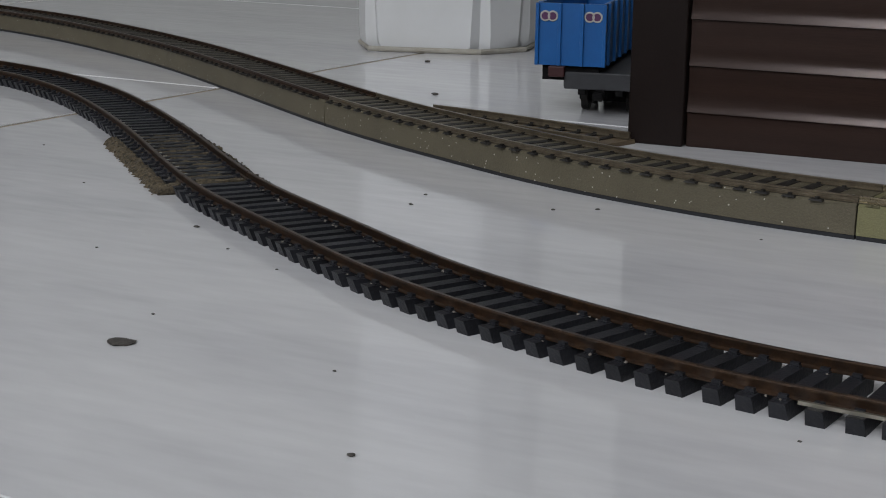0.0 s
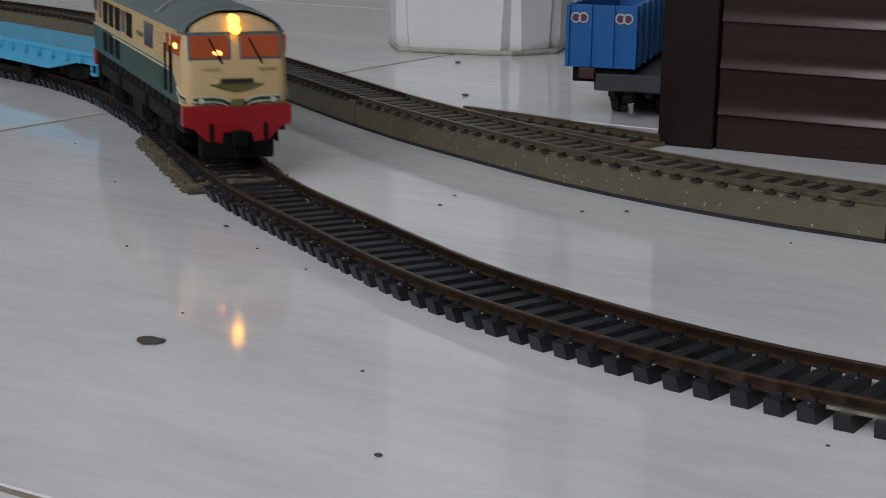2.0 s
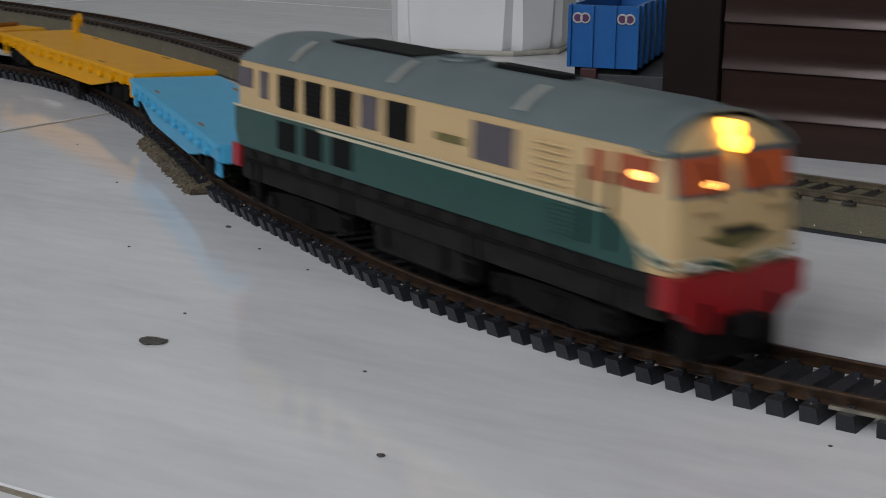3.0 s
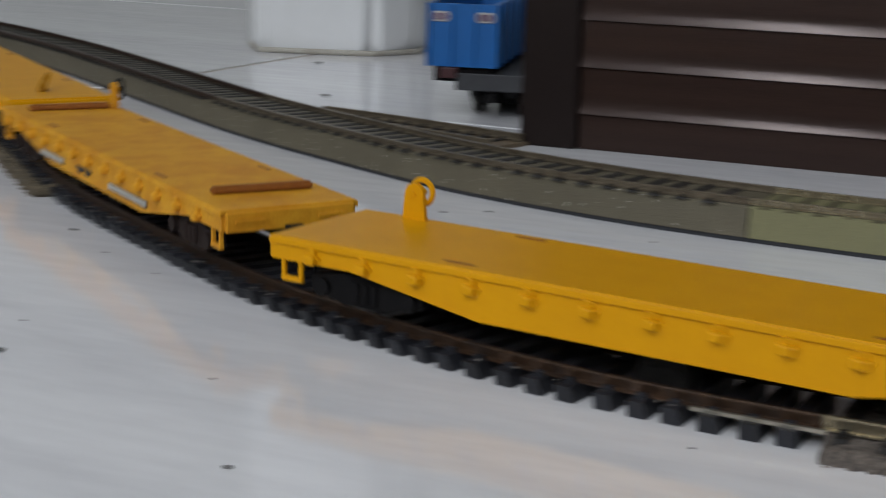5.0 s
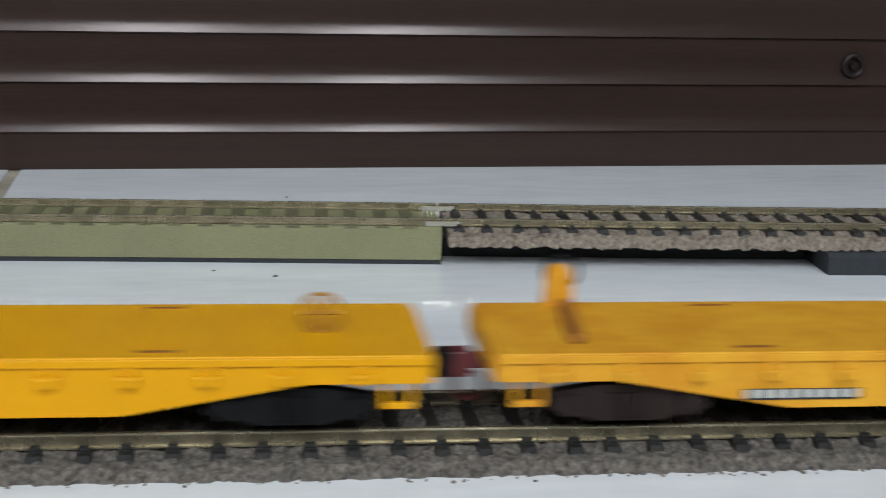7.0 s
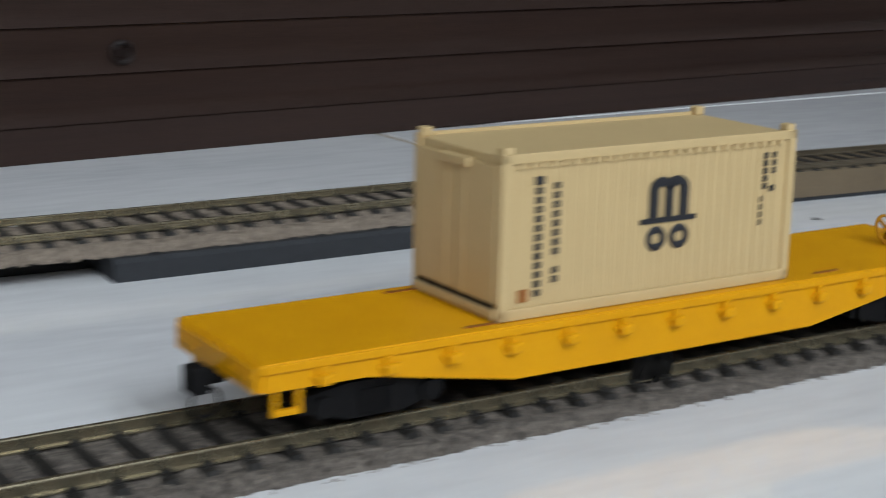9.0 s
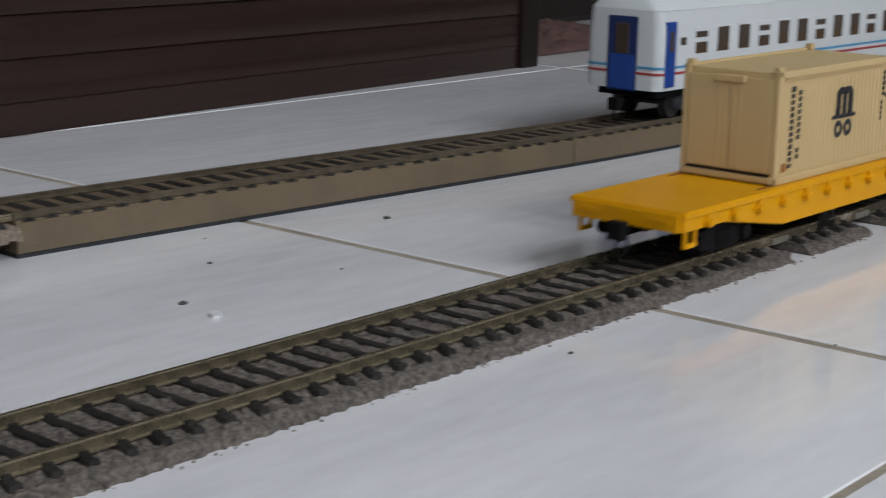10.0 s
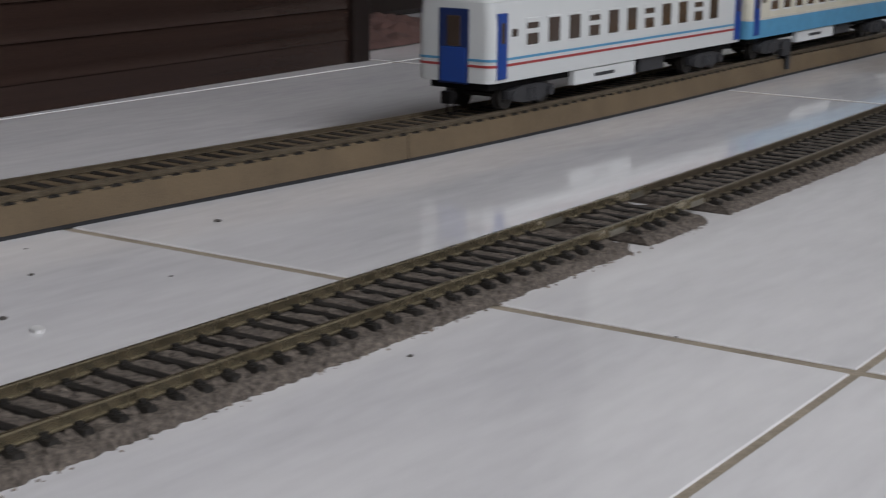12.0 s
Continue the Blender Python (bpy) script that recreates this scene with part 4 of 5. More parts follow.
        bmesh.ops.create_cube(bm, size=1, matrix=Matrix.Translation((nose(0.030) + 0.0008, s * 0.0062, 0.0304)) @ Matrix.Rotation(radians(28), 4, "X") @ Matrix.Diagonal((0.0004, 0.0005, 0.0085, 1)))
        part("wiper", bm, BLACK, c, "thin black wiper")
        part("nose_handrail", boxes((L + 0.0002, L + 0.0008, *sorted((s * 0.006, s * 0.0115)), 0.0256, 0.0260)), CREAM, c)
        part("marker_lamp", disc(bmesh.new(), Matrix.Translation((L + 0.0012, s * 0.0112, 0.0156)) @ Matrix.Rotation(radians(90), 4, "Y"), 0.0008, 0.0012, 14), WHITE_INK, c, "small pale marker lamp")
    for z in (0.0371, 0.0397):
        part("headlamp", disc(bmesh.new(), Matrix.Translation((nose(zc) + 0.0006 - (z - 0.0371) * 0.5, 0, z)) @ Matrix.Rotation(radians(90), 4, "Y"), 0.0016, 0.0030, 18), LAMP, c, "bright orange headlamp")
    part("cab_lamp", disc(bmesh.new(), Matrix.Translation((nose(0.0297) + 0.0006, -0.0056, 0.0299)) @ Matrix.Rotation(radians(90), 4, "Y") @ Matrix.Diagonal((0.8, 1.6, 1, 1)), 0.0009, 0.0006, 16), CABLAMP, c, "bright lamp behind the windscreen")
    part("cab_lamp", disc(bmesh.new(), Matrix.Translation((L - 0.0078, -W - 0.0006, 0.0316)) @ Matrix.Rotation(radians(90), 4, "X") @ Matrix.Diagonal((1.9, 0.7, 1, 1)), 0.0013, 0.0004, 16), CABLAMP, c, "bright lamp behind the side window")
    # winged badge
    bm = bmesh.new()
    a = [bm.verts.new((L + 0.0006 - max(0, z - 0.0215) * 0.2, y, z)) for y, z in ((-0.0085, 0.0205), (-0.0055, 0.0206), (-0.0050, 0.0222), (0.0050, 0.0222), (0.0055, 0.0206), (0.0085, 0.0205), (0.0040, 0.0188), (0.0, 0.0180), (-0.0040, 0.0188))]
    r = bmesh.ops.extrude_face_region(bm, geom=[bm.faces.new(a)])
    for v in r["geom"]:
        if isinstance(v, bmesh.types.BMVert):
            v.co.x -= 0.001
    part("winged_badge", bm, BADGE, c, "winged brass badge with a dark bar")
    part("badge_bar", boxes((L + 0.0002, L + 0.0009, -0.0046, 0.0046, 0.0209, 0.0219)), INK, c, "plain dark bar")
    part("buffer_crest", boxes((L + 0.0004, L + 0.0014, -0.0022, 0.0022, 0.0134, 0.0160), bevel=0.0005), BADGE, c, "small brass crest")
    # red skirt and cow catcher
    for s in (1, -1):
        bm = bmesh.new()
        pts = [(-W - 0.0004, 0.0139), (W + 0.0004, 0.0139), (W + 0.0004, 0.0080), (W - 0.0030, 0.0070), (W - 0.0066, 0.0032), (0.0050, 0.0026), (0.0044, 0.0058), (-0.0044, 0.0058), (-0.0050, 0.0026), (-W + 0.0066, 0.0032), (-W + 0.0030, 0.0070), (-W - 0.0004, 0.0080)]
        a = [bm.verts.new((s * (L + 0.0012), y, z)) for y, z in pts]
        b = [bm.verts.new((s * (L - 0.0030), y, z)) for y, z in pts]
        bm.faces.new(a)
        bm.faces.new(b[::-1])
        for i in range(len(pts)):
            j = (i + 1) % len(pts)
            bm.faces.new((a[i], b[i], b[j], a[j]))
        part("red_skirt", bm, RED, c, "red painted skirt")
        coupler(c, s * (L + 0.0008), s, BLACK, 0.0092)
        part("pilot_frame", boxes((*sorted((s * (L - 0.004), s * (L + 0.0006))), -0.0115, 0.0115, -0.0026, 0.0090), bevel=0.0006), BLACK, c, "black frame under the skirt")
        for y in (-0.0085, 0.0085):
            part("brake_hose", disc(bmesh.new(), Matrix.Translation((s * (L + 0.0018), y, 0.0060)), 0.0006, 0.0050, 8), BLACK, c)
    part("underframe", boxes((-L + 0.003, L - 0.003, -W + 0.0004, W - 0.0004, 0.0052, 0.0138), bevel=0.0003), DUSTY_BLACK, c, "black underframe")
    part("fuel_tank", slices(bmesh.new(), [(0.0014, -0.0175, 0.0175, W - 0.0045, 0.001), (0.0030, -0.0180, 0.0180, W - 0.0020, 0.001), (0.0110, -0.0180, 0.0180, W - 0.0012, 0.001)]), DUSTY_BLACK, c, "black fuel tank")
    for i in range(14):
        x = -L + 0.010 + i * 0.0105
        for s in (-1, 1):
            part("frame_bracket", boxes((x - 0.0012, x + 0.0012, *sorted((s * (W - 0.0008), s * (W + 0.0001))), 0.0112, 0.0130), bevel=0.0002), BLACK, c)
    for s in (-1, 1):
        bogie(c, s * 0.050, BLACK, wheelbase=0.036, axles=3, top=0.0080)
    # ribs, steps and pipes along the dusty underframe
    for s in (-1, 1):
        part("frame_rail", boxes((-L + 0.006, L - 0.008, *sorted((s * (W - 0.0006), s * (W + 0.0002))), 0.0100, 0.0106)), BLACK, c)
        for x in (-0.074, -0.028, 0.024, 0.070):
            part("step_ladder", boxes((x - 0.0022, x - 0.0015, *sorted((s * (W - 0.0008), s * W)), 0.0000, 0.0100), (x + 0.0015, x + 0.0022, *sorted((s * (W - 0.0008), s * W)), 0.0000, 0.0100),
                                      (x - 0.0022, x + 0.0022, *sorted((s * (W - 0.0010), s * (W + 0.0002))), 0.0004, 0.0011), (x - 0.0022, x + 0.0022, *sorted((s * (W - 0.0010), s * (W + 0.0002))), 0.0040, 0.0046)), BLACK, c, "black footstep ladder")
        for x in (-0.012, 0.012):
            part("tank_strap", boxes((x - 0.0008, x + 0.0008, *sorted((s * (W - 0.003), s * (W - 0.0006))), 0.0000, 0.0070)), BLACK, c)
        for k in range(8):
            part("louvre", boxes((L - 0.0340, L - 0.0270, *sorted((s * (W - 0.0005), s * (W + 0.0006))), 0.0158 + k * 0.0009, 0.0162 + k * 0.0009)), GREEN, c)
    # roof edge arching over the brow
    rim = [(W - 0.0012, zc - 0.0004), (W - 0.0022, zc + 0.0016), (W - 0.0052, zc + 0.0038), (W - 0.0100, zc + 0.0056), (0.0040, zc + 0.0062)]
    rim = rim + [(-y, z) for y, z in rim[::-1]]
    bm = bmesh.new()
    rows = [[bm.verts.new(v) for v in ((nose(zc) + 0.0006 - (z - zc) * 0.45, y, z), (nose(zc) + 0.0004 - (z - zc) * 0.45, y, z + 0.0005), (nose(zc) - 0.0120, y * 0.97, z + 0.0002), (nose(zc) - 0.0120, y * 0.97, z - 0.0004))] for y, z in rim]
    for p, q in zip(rows, rows[1:]):
        for k in range(4):
            bm.faces.new((p[k], p[(k + 1) % 4], q[(k + 1) % 4], q[k]))
    bm.faces.new(rows[0])
    bm.faces.new(rows[-1][::-1])
    part("brow_edge", bm, ROOF, c, "grey roof edge over the brow", smooth=True)
    # roof fittings
    part("roof_grille", boxes((-0.052, -0.014, -0.0062, 0.0062, zc + 0.0066, zc + 0.0074), bevel=0.0002), GRILLE, c, "dark roof grille")
    part("roof_fan_rim", ring(bmesh.new(), Matrix.Translation((-0.004, 0, zc + 0.0072)), 0.0050, 0.0006), ROOF, c)
    part("roof_exhaust", boxes((0.010, 0.036, -0.0020, 0.0020, zc + 0.0066, zc + 0.0080), bevel=0.0003), GRILLE, c, "dark exhaust slot")
    for f in (-0.056, -0.010, 0.038):
        # pale straps over the shoulder of the roof
        for s in (-1, 1):
            bm = bmesh.new()
            pr = [(W - 0.0010, zc + 0.0018), (W - 0.0040, zc + 0.0044), (W - 0.0078, zc + 0.0064)]
            v = [[bm.verts.new((f + d, s * y, z + 0.0003)) for y, z in pr] for d in (-0.0011, 0.0011)]
            for i in range(2):
                bm.faces.new((v[0][i], v[0][i + 1], v[1][i + 1], v[1][i]))
            bmesh.ops.solidify(bm, geom=bm.faces[:], thickness=0.0003)
            part("roof_strap", bm, WHITE_INK, c, "pale strap over the roof shoulder")
    for o in c.children:
        if not o.name.startswith(("bogie_frame", "fuel_tank", "coupler")):
            o.location.z += 0.0044
    return c


loco = locomotive()


# ---------------------------------------------------------------- standing stock
def coach(label, m, length, upper, lower, doors, stripes):
    c = empty("passenger_coach", label, "model coach", "standing model coaches")
    L, W, zb, zt = length / 2, 0.0168, 0.0092, 0.0385
    part("body", slices(bmesh.new(), [(zb, -L, L, W - 0.0006, 0.004), (zb + 0.002, -L, L, W, 0.004), (0.0300, -L, L, W, 0.004), (zt, -L, L, W - 0.0008, 0.004)]), upper, c, smooth=True)
    part("roof", slices(bmesh.new(), [(zt, -L, L, W - 0.0006, 0.004), (zt + 0.003, -L + 0.0008, L - 0.0008, W - 0.003, 0.005), (zt + 0.0055, -L + 0.003, L - 0.003, W - 0.008, 0.005)]), ROOF if lower else upper, c, smooth=True)
    if lower:
        part("lower_band", slices(bmesh.new(), [(zb - 0.0002, -L - 0.0003, L + 0.0003, W + 0.0001, 0.004), (0.0175, -L - 0.0003, L + 0.0003, W + 0.0003, 0.004)]), lower, c, "blue lower band", smooth=True)
        part("belt_line", slices(bmesh.new(), [(0.0175, -L - 0.0003, L + 0.0003, W + 0.0003, 0.004), (0.0186, -L - 0.0003, L + 0.0003, W + 0.0003, 0.004)]), WHITE_INK, c, "white belt line", smooth=True)
    for z, mat in stripes:
        part("stripe", slices(bmesh.new(), [(z, -L - 0.0002, L + 0.0002, W + 0.0002, 0.004), (z + 0.0009, -L - 0.0002, L + 0.0002, W + 0.0002, 0.004)]), mat, c, "thin coloured stripe", smooth=True)
    n = int((length - 0.04) / 0.0155)
    for s in (-1, 1):
        y = sorted((s * (W - 0.001), s * (W + 0.0003)))
        for i in range(n):
            x = -L + 0.0275 + i * 0.0155
            half = i in (0, 3, 6, 9)
            part("window_rim", boxes((x - 0.0051, x + 0.0051, *sorted((s * (W - 0.001), s * (W + 0.00015))), 0.0210, 0.0320), bevel=0.0004), COACH_WHITE, c)
            part("window_pane", boxes((x - 0.0043, x + 0.0043, *y, 0.0218, 0.0262 if half else 0.0312), bevel=0.0004), WIN_BROWN, c, "brown tinted window")
            if half:
                part("window_vent", boxes((x - 0.0043, x + 0.0043, *y, 0.0278, 0.0302), bevel=0.0003), WIN_BROWN, c, "brown tinted vent window")
        part("toilet_window", boxes((-L + 0.0130, -L + 0.0170, *y, 0.0255, 0.0285), bevel=0.0004), WIN_BROWN, c, "brown tinted window")
        for x in (-L + 0.0065, L - 0.0065):
            part("side_door", boxes((x - 0.0032, x + 0.0032, *sorted((s * (W - 0.001), s * (W + 0.0005))), 0.0105, 0.0345), bevel=0.0003), doors, c, "blue side door")
            part("door_window", boxes((x - 0.0013, x + 0.0013, *sorted((s * (W - 0.001), s * (W + 0.0008))), 0.0235, 0.0310), bevel=0.0003), WIN_BROWN, c)
        part("skirt_box", boxes((-0.046, 0.004, *sorted((s * (W - 0.004), s * (W - 0.0012))), 0.0030, 0.0088), bevel=0.0003), COACH_WHITE, c, "pale equipment box under the floor")
        part("skirt_vent", boxes((-0.030, -0.014, *sorted((s * (W - 0.004), s * (W - 0.0009))), 0.0052, 0.0066), bevel=0.0003), DARK_GREY, c)
        part("equipment_box", boxes((0.012, 0.034, *sorted((s * (W - 0.006), s * (W - 0.003))), 0.0030, 0.0088), bevel=0.0003), DARK_GREY, c)
    for q in (-1, 1):
        part("gangway", boxes((*sorted((q * (L - 0.0004), q * (L + 0.0003))), -0.0066, 0.0066, 0.0085, 0.0360), bevel=0.0005), NAVY, c, "dark navy gangway frame")
        part("gangway_door", boxes((*sorted((q * (L - 0.0004), q * (L + 0.0006))), -0.0056, 0.0056, 0.0090, 0.0220), bevel=0.0004), COACH_BLUE, c, "blue gangway door")
        part("gangway_window", boxes((*sorted((q * (L - 0.0004), q * (L + 0.0006))), -0.0030, 0.0030, 0.0222, 0.0335), bevel=0.0004), WIN_BROWN, c, "brown gangway door window")
        coupler(c, q * (L - 0.001), q, BLACK, 0.0062)
        bogie(c, q * (L - 0.032), DARK_GREY, wheelbase=0.026)
    part("underframe", boxes((-L + 0.004, L - 0.004, -W + 0.004, W - 0.004, 0.0062, 0.0087)), BLACK, c)
    for o in c.children:
        if not o.name.startswith(("bogie_frame", "coupler")):
            o.location.z += 0.0022
    c.matrix_world = m
    return c


def standing(x0, length):
    s = FAR.s_of_x(x0) + length / 2
    a, b = FAR.at(s - length * 0.35), FAR.at(s + length * 0.35)
    return Matrix.Translation(((a[0] + b[0]) / 2, (a[1] + b[1]) / 2, FAR_TOP + 0.0003)) @ Matrix.Rotation(math.atan2(b[1] - a[1], b[0] - a[0]), 4, "Z")


def board_bracket():
    c = empty("bracket", "small dark green-grey plastic bracket clipped over the board edge", "bracket")
    part("head", boxes((-0.0052, 0.0052, -0.0010, 0.0024, 0.0110, 0.0190), bevel=0.0006), DARK_GREY, c)
    part("foot", boxes((-0.0010, 0.0022, -0.0022, -0.0004, 0.0040, 0.0112), bevel=0.0004), DARK_GREY, c)
    part("clip", boxes((-0.0030, 0.0034, -0.0012, 0.0030, 0.0100, 0.0112), bevel=0.0003), BLACK, c)
    c.matrix_world = FAR.place(FAR.s_of_x(0.822), -0.0122)


board_bracket()
n_moving = len(AXLES)
coach("white model passenger coach with blue doors and thin coloured stripes", standing(0.540, 0.215), 0.215, COACH_WHITE, None, COACH_BLUE, ((0.0150, STRIPE_RED), (0.0172, STRIPE_BLUE)))
coach("cream and blue model coach coupled behind the white coach", standing(0.540 + 0.226, 0.215), 0.215, CREAM_COACH, STRIPE_BLUE, COACH_BLUE, ())
del AXLES[n_moving:]


def wagon():
    c = empty("coal_wagon", "bright blue ribbed wagon body resting on a flat wagon", "model wagon")
    L, W, zb, zt = 0.055, 0.0135, 0.0205, 0.0451
    part("body", slices(bmesh.new(), [(zb, -L, L, W, 0.0008), (zt, -L, L, W, 0.0008), (zt, -L + 0.0012, L - 0.0012, W - 0.0012, 0.0008), (zt - 0.012, -L + 0.0012, L - 0.0012, W - 0.0012, 0.0008)], 1), WAGON_BLUE, c)
    for y in (-W, -0.0045, 0.0045, W):
        part("end_rib", boxes((-L - 0.0012, -L + 0.0004, y - 0.0007, y + 0.0007, zb, zt), bevel=0.0002), WAGON_BLUE, c)
    for i in range(7):
        x = -L + 0.008 + i * 0.0157
        for s in (-1, 1):
            part("side_rib", boxes((x - 0.0008, x + 0.0008, *sorted((s * (W - 0.0002), s * (W + 0.0012))), zb, zt), bevel=0.0002), WAGON_BLUE, c)
    for y in (-0.0089, 0.0089):
        for d in (-0.0015, 0.0015):
            bm = ring(bmesh.new(), Matrix.Translation((-L - 0.0003, y + d, 0.0400)) @ Matrix.Rotation(radians(90), 4, "Y"), 0.0018, 0.0004, 16, 6)
            part("emblem_ring", bm, WHITE_INK, c, "white emblem ring")
            part("emblem_disc", disc(bmesh.new(), Matrix.Translation((-L - 0.0002, y + d, 0.0400)) @ Matrix.Rotation(radians(90), 4, "Y"), 0.0015, 0.0008, 14), MARK, c, "purple emblem disc")
    part("underframe", boxes((-L + 0.0020, L - 0.0020, -W + 0.002, W - 0.002, 0.0145, zb), bevel=0.0003), BLACK, c, "black underframe")
    part("buffer_beam", boxes((-L - 0.0015, -L + 0.003, 0.0020, 0.0085, 0.0160, 0.0203), bevel=0.0005), WAGON_RED, c, "dark red coupler head")
    return c


wg = wagon()
wg.matrix_world = Matrix.Translation((-0.2804, 0.6323, 0.0)) @ Matrix.Rotation(radians(102), 4, "Z")
sf = empty("flat_wagon", "dark grey flat model wagon standing on the tiles", "model wagon")
part("deck", boxes((0, 0.12, -0.0145, 0.0145, 0.0112, 0.0180), bevel=0.0004), DARK_GREY, sf, "dark grey deck")
for y in (-0.0148, 0.0142):
    part("side_rail", boxes((0.001, 0.119, y, y + 0.0006, 0.0122, 0.0170)), BLACK, sf)
for q in (0.034, 0.098):
    part("bogie_frame", boxes((q - 0.013, q + 0.013, -0.0118, 0.0118, 0.0040, 0.0094), (q - 0.004, q + 0.004, -0.008, 0.008, 0.0094, 0.0113), bevel=0.001), BLACK, sf)
    for k in (-0.009, 0.009):
        share("wheelset", WHEELS, sf, Matrix.Translation((q + k, 0, WHEEL_R)))
part("coupler", boxes((-0.006, 0.002, -0.002, 0.002, 0.0075, 0.0105), (-0.001, 0.002, -0.0015, 0.0015, 0.0105, 0.0113), bevel=0.0004), BLACK, sf)
for y in (-0.009, 0.006):
    part("step_hook", boxes((0.0005, 0.0014, y, y + 0.0028, 0.0090, 0.0113)), BLACK, sf)
sf.matrix_world = Matrix.Translation((-0.2573, 0.5820, 0.0)) @ Matrix.Rotation(radians(102), 4, "Z")

# a loose old length of track lying by the cabinet's corner
LOOSE = Line([(-0.320, 0.5445), (-0.300, 0.5405), (-0.28, 0.536), (-0.255, 0.528), (-0.226, 0.519)])
LOOSE.s -= LOOSE.s[0]
lt = empty("loose_track", "short weathered length of model track lying loose on the tiles", "model track")
for off in (-HALF * 0.9, HALF * 0.9):
    part("rail", sweep(bmesh.new(), LOOSE, 0.002, float(LOOSE.s[-1]) - 0.001, rail_profile(off, 0.0046), 0.006), RAIL_DARK, lt)
part("bed", sweep(bmesh.new(), LOOSE, 0.002, float(LOOSE.s[-1]) - 0.001, [(-0.0125, 0), (0.0125, 0), (0.0120, 0.0016), (-0.0120, 0.0016)], 0.006), BOARD_BROWN, lt)
for i in range(int(LOOSE.s[-1] / 0.0076)):
    share("sleeper", SL_OLD, lt, LOOSE.place(0.005 + i * 0.0076, 0, 0.0021))

# ---------------------------------------------------------------- dirt on the tiles
def crumb(x, y, r, flat=0.35, label="small dark crumb of dirt on the tiles"):
    bm = bmesh.new()
    bmesh.ops.create_icosphere(bm, subdivisions=2, radius=r)
    for v in bm.verts:
        k = 1 + 0.35 * noise.noise(v.co / r * 1.3 + Vector((x * 50, y * 50, 0)))
        v.co = Vector((v.co.x * k, v.co.y * k * 0.8, v.co.z * k * flat + r * flat * 0.85))
    ob = part("crumb", bm, CRUMB, smooth=True)
    ob.location = (x, y, 0)
    tagged(ob, label, "crumb", "crumbs on the tiles")


crumb(-0.2277, 0.2395, 0.0032, 0.10, "flat dark oval speck stuck to the tiles")
for x, y, r in ((-0.1543, 0.2061, 0.0011), (-0.2778, 0.3365, 0.0012), (-0.344, 0.608, 0.0022), (-0.404, 0.717, 0.0022), (-0.192, 0.414, 0.0010), (-0.203, 0.407, 0.0010), (-0.242, 0.393, 0.0010),
                (-0.245, 0.408, 0.0009), (0.2776, 0.3089, 0.0016), (0.3846, 0.3353, 0.0016), (0.328, 0.304, 0.0007), (0.31, 0.333, 0.0011), (0.333, 0.226, 0.0016), (0.254, 0.230, 0.0007),
                (0.303, 0.219, 0.0010), (0.3375, 0.3700, 0.0020), (0.035, 0.383, 0.0009)):
    crumb(x, y, r * 0.72)
for x, y in ((-0.344, 0.3706), (-0.2857, 0.304), (-0.2351, 0.2602), (-0.4003, 0.4181), (-0.256, 0.3194), (-0.2335, 0.3073), (-0.1801, 0.2444), (-0.1395, 0.3996), (-0.0903, 0.2491), (0.3463, 0.1788), (0.3297, 0.3548), (0.0476, 0.4834), (0.0203, 0.39), (0.0648, 0.2405)):
    crumb(x, y, 0.00042, 0.4, "tiny dark speck of dirt on the tiles")


def chip(x, y, r, turn, label):
    """A thin pale chip with an uneven outline."""
    bm = bmesh.new()
    ring_pts = [(r * (1 + 0.35 * noise.noise(Vector((a * 1.7, x * 40, y * 40)))) * math.cos(a), 0.55 * r * (1 + 0.3 * noise.noise(Vector((a * 2.1, y * 30, 3)))) * math.sin(a)) for a in [2 * math.pi * k / 14 for k in range(14)]]
    top = [bm.verts.new((p, q, 0.0007)) for p, q in ring_pts]
    low = [bm.verts.new((p * 1.08, q * 1.08, 0.0)) for p, q in ring_pts]
    bm.faces.new(top)
    bm.faces.new(low[::-1])
    for k in range(14):
        bm.faces.new((top[k], low[k], low[(k + 1) % 14], top[(k + 1) % 14]))
    ob = part("paint_chip", bm, WHITE_PLASTIC, smooth=True)
    ob.matrix_world = Matrix.Translation((x, y, 0)) @ Matrix.Rotation(turn, 4, "Z")
    tagged(ob, label, "paint chip", "pale chips on the tiles")


chip(-0.0512, 0.5272, 0.0030, 0.1, "small white chip lying at the cabinet's foot")
chip(0.2752, 0.2961, 0.0024, 0.9, "small white flake lying on the tiles")
bm = bmesh.new()
bmesh.ops.create_grid(bm, x_segments=60, y_segments=44, size=0.5)
for v in bm.verts:
    r = max(0.0, 1 - (2 * v.co.x) ** 2) * max(0.0, 1 - (2 * v.co.y) ** 2)
    q = Vector((v.co.x * 9, v.co.y * 7, 0))
    h = 0.011 * r ** 0.45 * (0.65 + 0.8 * abs(noise.noise(q)) + 0.35 * noise.noise(q * 3))
    v.co = Vector((0.875 + v.co.x * 0.20, 0.615 + v.co.y * 0.11, max(0.0005, h)))
ob = part("rumpled_cloth", bm, PINK, smooth=True)
tagged(ob, "crumpled dark pink cloth lying beside the cabinet", "cloth")
# added dark block in place of the unlit gap past the cabinet
tagged(part("dark_gap_block", boxes((0.775, 1.35, 0.68, 0.95, 0.0, 0.5), bevel=0.004), CAB_POST), "dark block added to fill the black gap behind the coaches", "chest")

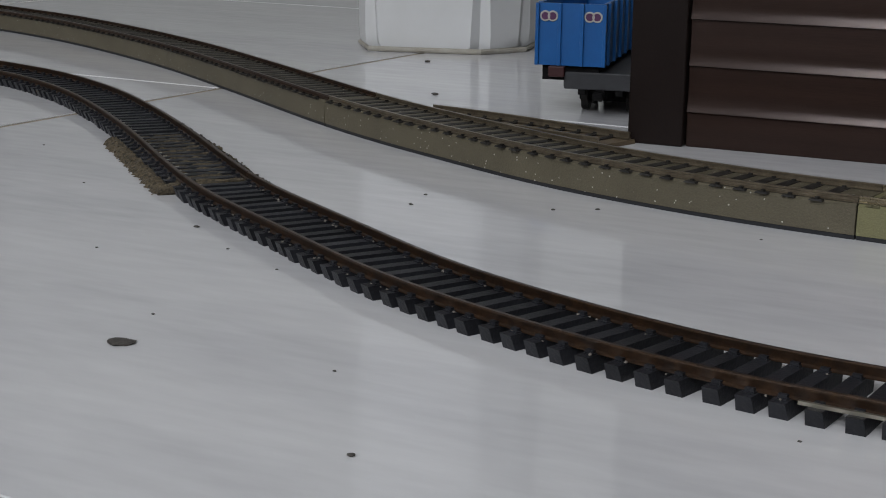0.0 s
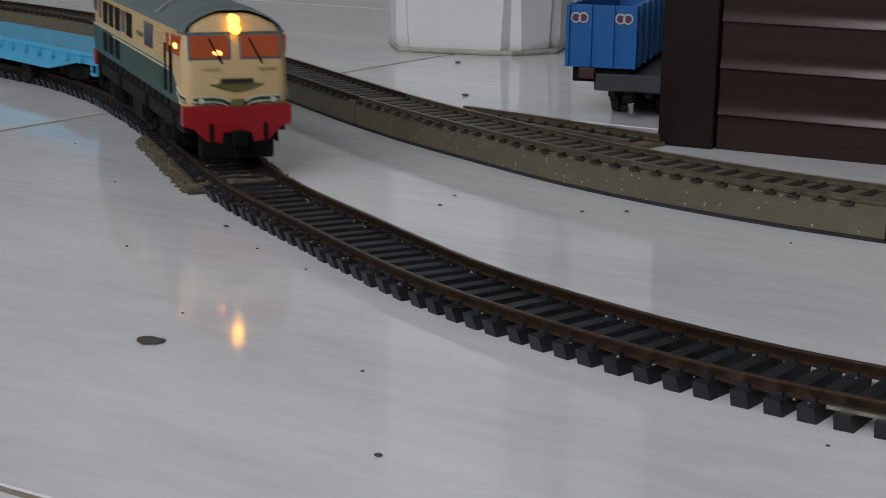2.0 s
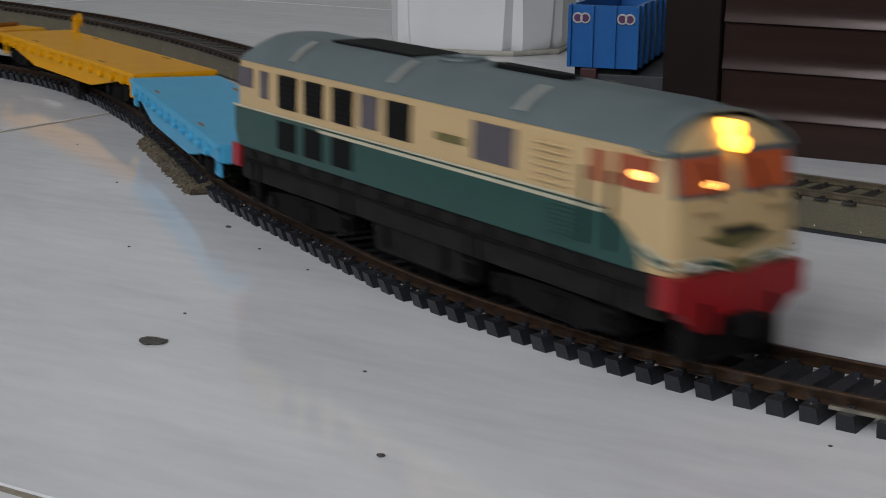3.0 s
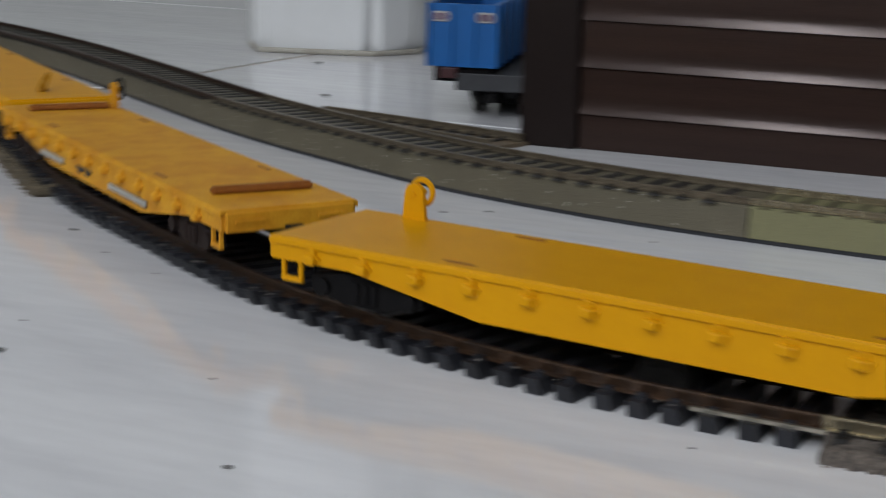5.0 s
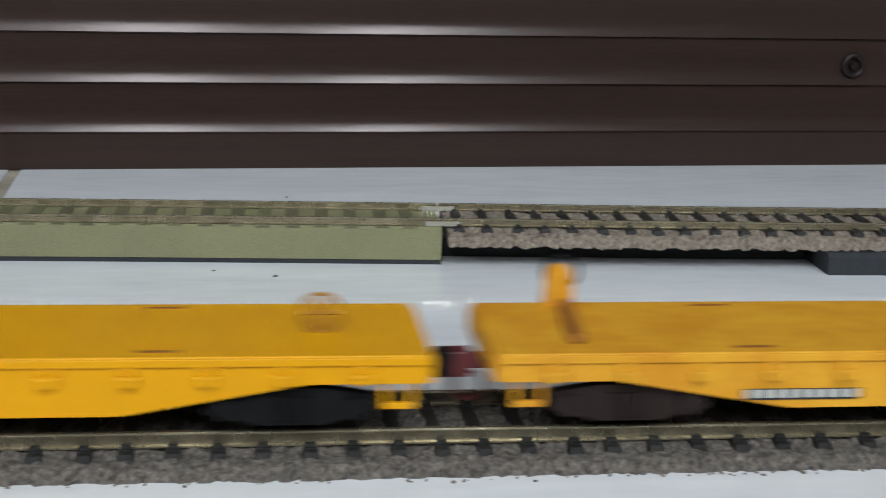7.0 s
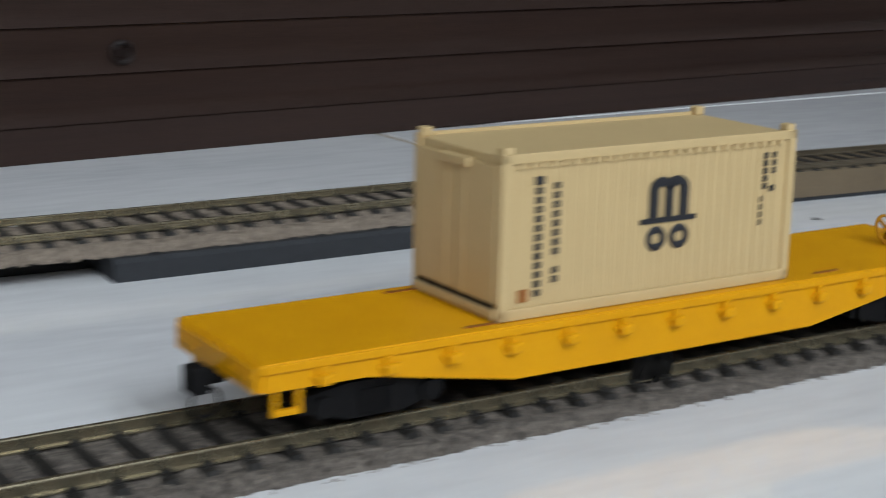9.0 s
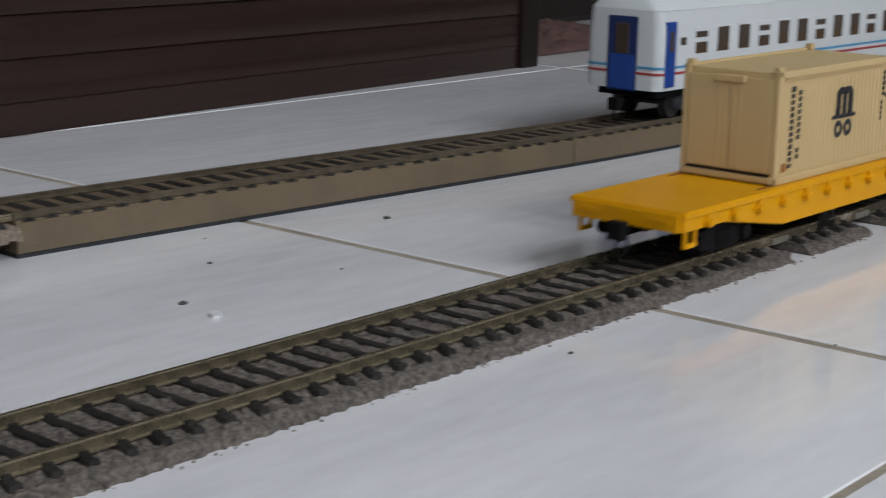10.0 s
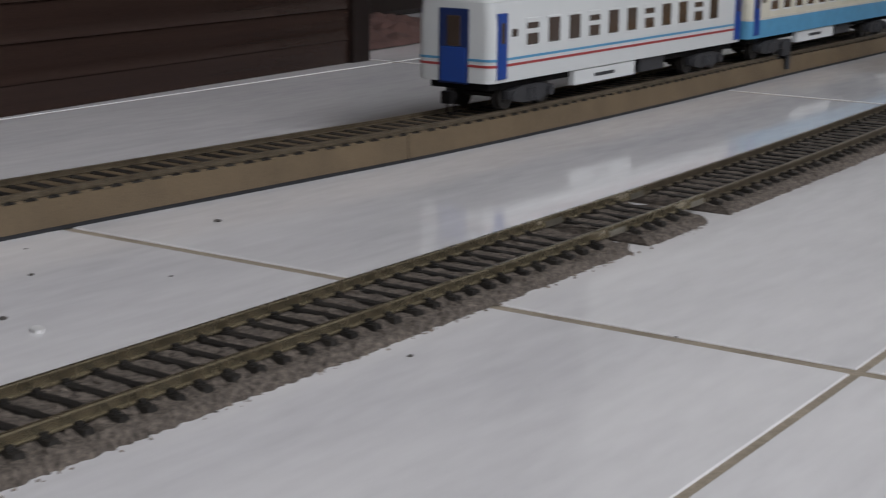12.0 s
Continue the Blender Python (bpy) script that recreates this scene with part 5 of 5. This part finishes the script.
# ---------------------------------------------------------------- loose grit on and beside the tracks
def grit(name, label, mat, spots, lo, hi):
    me = bpy.data.meshes.new(name)
    verts, faces = [], []
    for x, y, z in spots:
        r = random.uniform(lo, hi)
        base = len(verts)
        turn = Matrix.Rotation(random.uniform(0, 6.28), 3, "Z") @ Matrix.Rotation(random.uniform(-0.6, 0.6), 3, "X")
        for p in ((1, 0, 0), (0, 1, 0), (-1, 0, 0), (0, -1, 0), (0.2, 0.1, 0.8), (0, 0, -0.5)):
            verts.append(Vector((x, y, z + r * 0.4)) + turn @ (Vector(p) * r * random.uniform(0.7, 1.2)))
        faces += [(base + a, base + (a + 1) % 4, base + 4) for a in range(4)] + [(base + (a + 1) % 4, base + a, base + 5) for a in range(4)]
    me.from_pydata(verts, [], faces)
    me.materials.append(mat)
    tagged(new(name, me), label, "grit", kind="stuff")


def along(x0, x1, n, offs, z):
    out = []
    for _ in range(n):
        p = NEAR.place(NEAR.s_of_x(random.uniform(x0, x1)), offs()).translation
        out.append((p.x, p.y, z))
    return out


grit("pale_grit", "pale grains of grit lying on the black sleepers", PALE_GRIT, along(-0.31, -0.072, 150, lambda: random.choice((-1, 1)) * HALF + random.choice((-1, 1)) * random.uniform(0.0012, 0.0030), 0.0034), 0.0002, 0.0005)
grit("loose_ballast", "loose brown stones fallen beside the ballast", BALLAST_PALE, along(-0.068, 0.46, 190, lambda: random.choice((-1, 1, -1)) * (0.0186 + abs(random.gauss(0, 0.0007))), 0.0) + along(-0.372, -0.30, 30, lambda: random.choice((-1, 1)) * (0.0178 + abs(random.gauss(0, 0.0008))), 0.0), 0.0002, 0.00055)

# ---------------------------------------------------------------- tiles of the floor
tm = tile_mesh()
R = Matrix.Rotation(radians(GA), 4, "Z")
for i in range(-7, 9):
    for j in range(-6, 8):
        p = Matrix.Translation((GX, GY, 0)) @ R @ Vector(((i + 0.5) * GS, (j + 0.5) * GS, 0))
        if X0 + 0.2 < p.x < X1 - 0.2 and Y0 + 0.2 < p.y < Y1 - 0.2:
            share("tile", tm, floor, Matrix.Translation(p) @ R)


# ---------------------------------------------------------------- the moving train
SPEED, FRONT6 = 0.2190, 0.0134        # metres a second; where the lettered car's front stands at 6 s
GAP = 0.0115


DRIFT = ((0, -0.025), (1.0, -0.024), (1.4, -0.016), (1.6, -0.010), (2.0, -0.0125), (2.5, -0.0138), (3.0, 0.001), (4.8, 0.002), (5.2, 0.004), (5.6, 0.003), (6.0, -0.001), (7.0, 0.0), (9.0, 0.0025), (9.5, 0.0015), (10.0, 0.002), (10.5, 0.004), (12.0, 0.006))


SLACK = ((0, 0.0), (3.2, 0.0), (4.6, 0.007), (5.0, 0.007), (5.3, 0.002), (5.5, 0.0), (12, 0.0))      # give of the second car's coupling


def ride(thing, centre, spread, slack=None):
    """Rows of a car whose middle is centre metres ahead of the lettered car's front."""
    rows = []
    for i in range(61):
        t = i * 0.2
        s = FRONT6 + SPEED * (t - 6) + 0.0032 * max(0.0, t - 7) + float(np.interp(t, *zip(*DRIFT))) + (float(np.interp(t, *zip(*slack))) if slack else 0.0) + centre
        a, b = NEAR.at(s - spread), NEAR.at(s + spread)
        h = math.atan2(b[1] - a[1], b[0] - a[0])
        rows.append((t, Matrix.Translation(((a[0] + b[0]) / 2, (a[1] + b[1]) / 2, RAIL_TOP)) @ Matrix.Rotation(h, 4, "Z")))
    return rows


def motions():
    walk(orange, ride(orange, -CAR / 2, 0.060))
    walk(yellow_a, ride(yellow_a, GAP - 0.0022 + CAR / 2, 0.060, SLACK))
    walk(cyan, ride(cyan, 2 * GAP + CAR + 0.076, 0.050))
    walk(loco, ride(loco, 3 * GAP + CAR + 0.152 + 0.001 + 0.0853, 0.050))
    walk(yellow_b, ride(yellow_b, -GAP - 1.5 * CAR, 0.060))
    rows = ride(yellow_c, -2 * GAP - 2.5 * CAR, 0.060)
    walk(yellow_c, rows)
    walk(box_load, [(t, m @ Matrix.Translation((-CAR / 2 + 0.0470 + 0.0348, 0, 0.0148))) for t, m in rows])
    # wheels roll: one step a frame keeps each turn under a quarter
    step = SPEED / FPS / WHEEL_R
    for w in AXLES:
        base = Matrix.Translation(w.matrix_local.translation)
        walk(w, [(i / FPS, base @ Matrix.Rotation(step * i, 4, "Y")) for i in range(0, 12 * FPS + 1)])


motions()
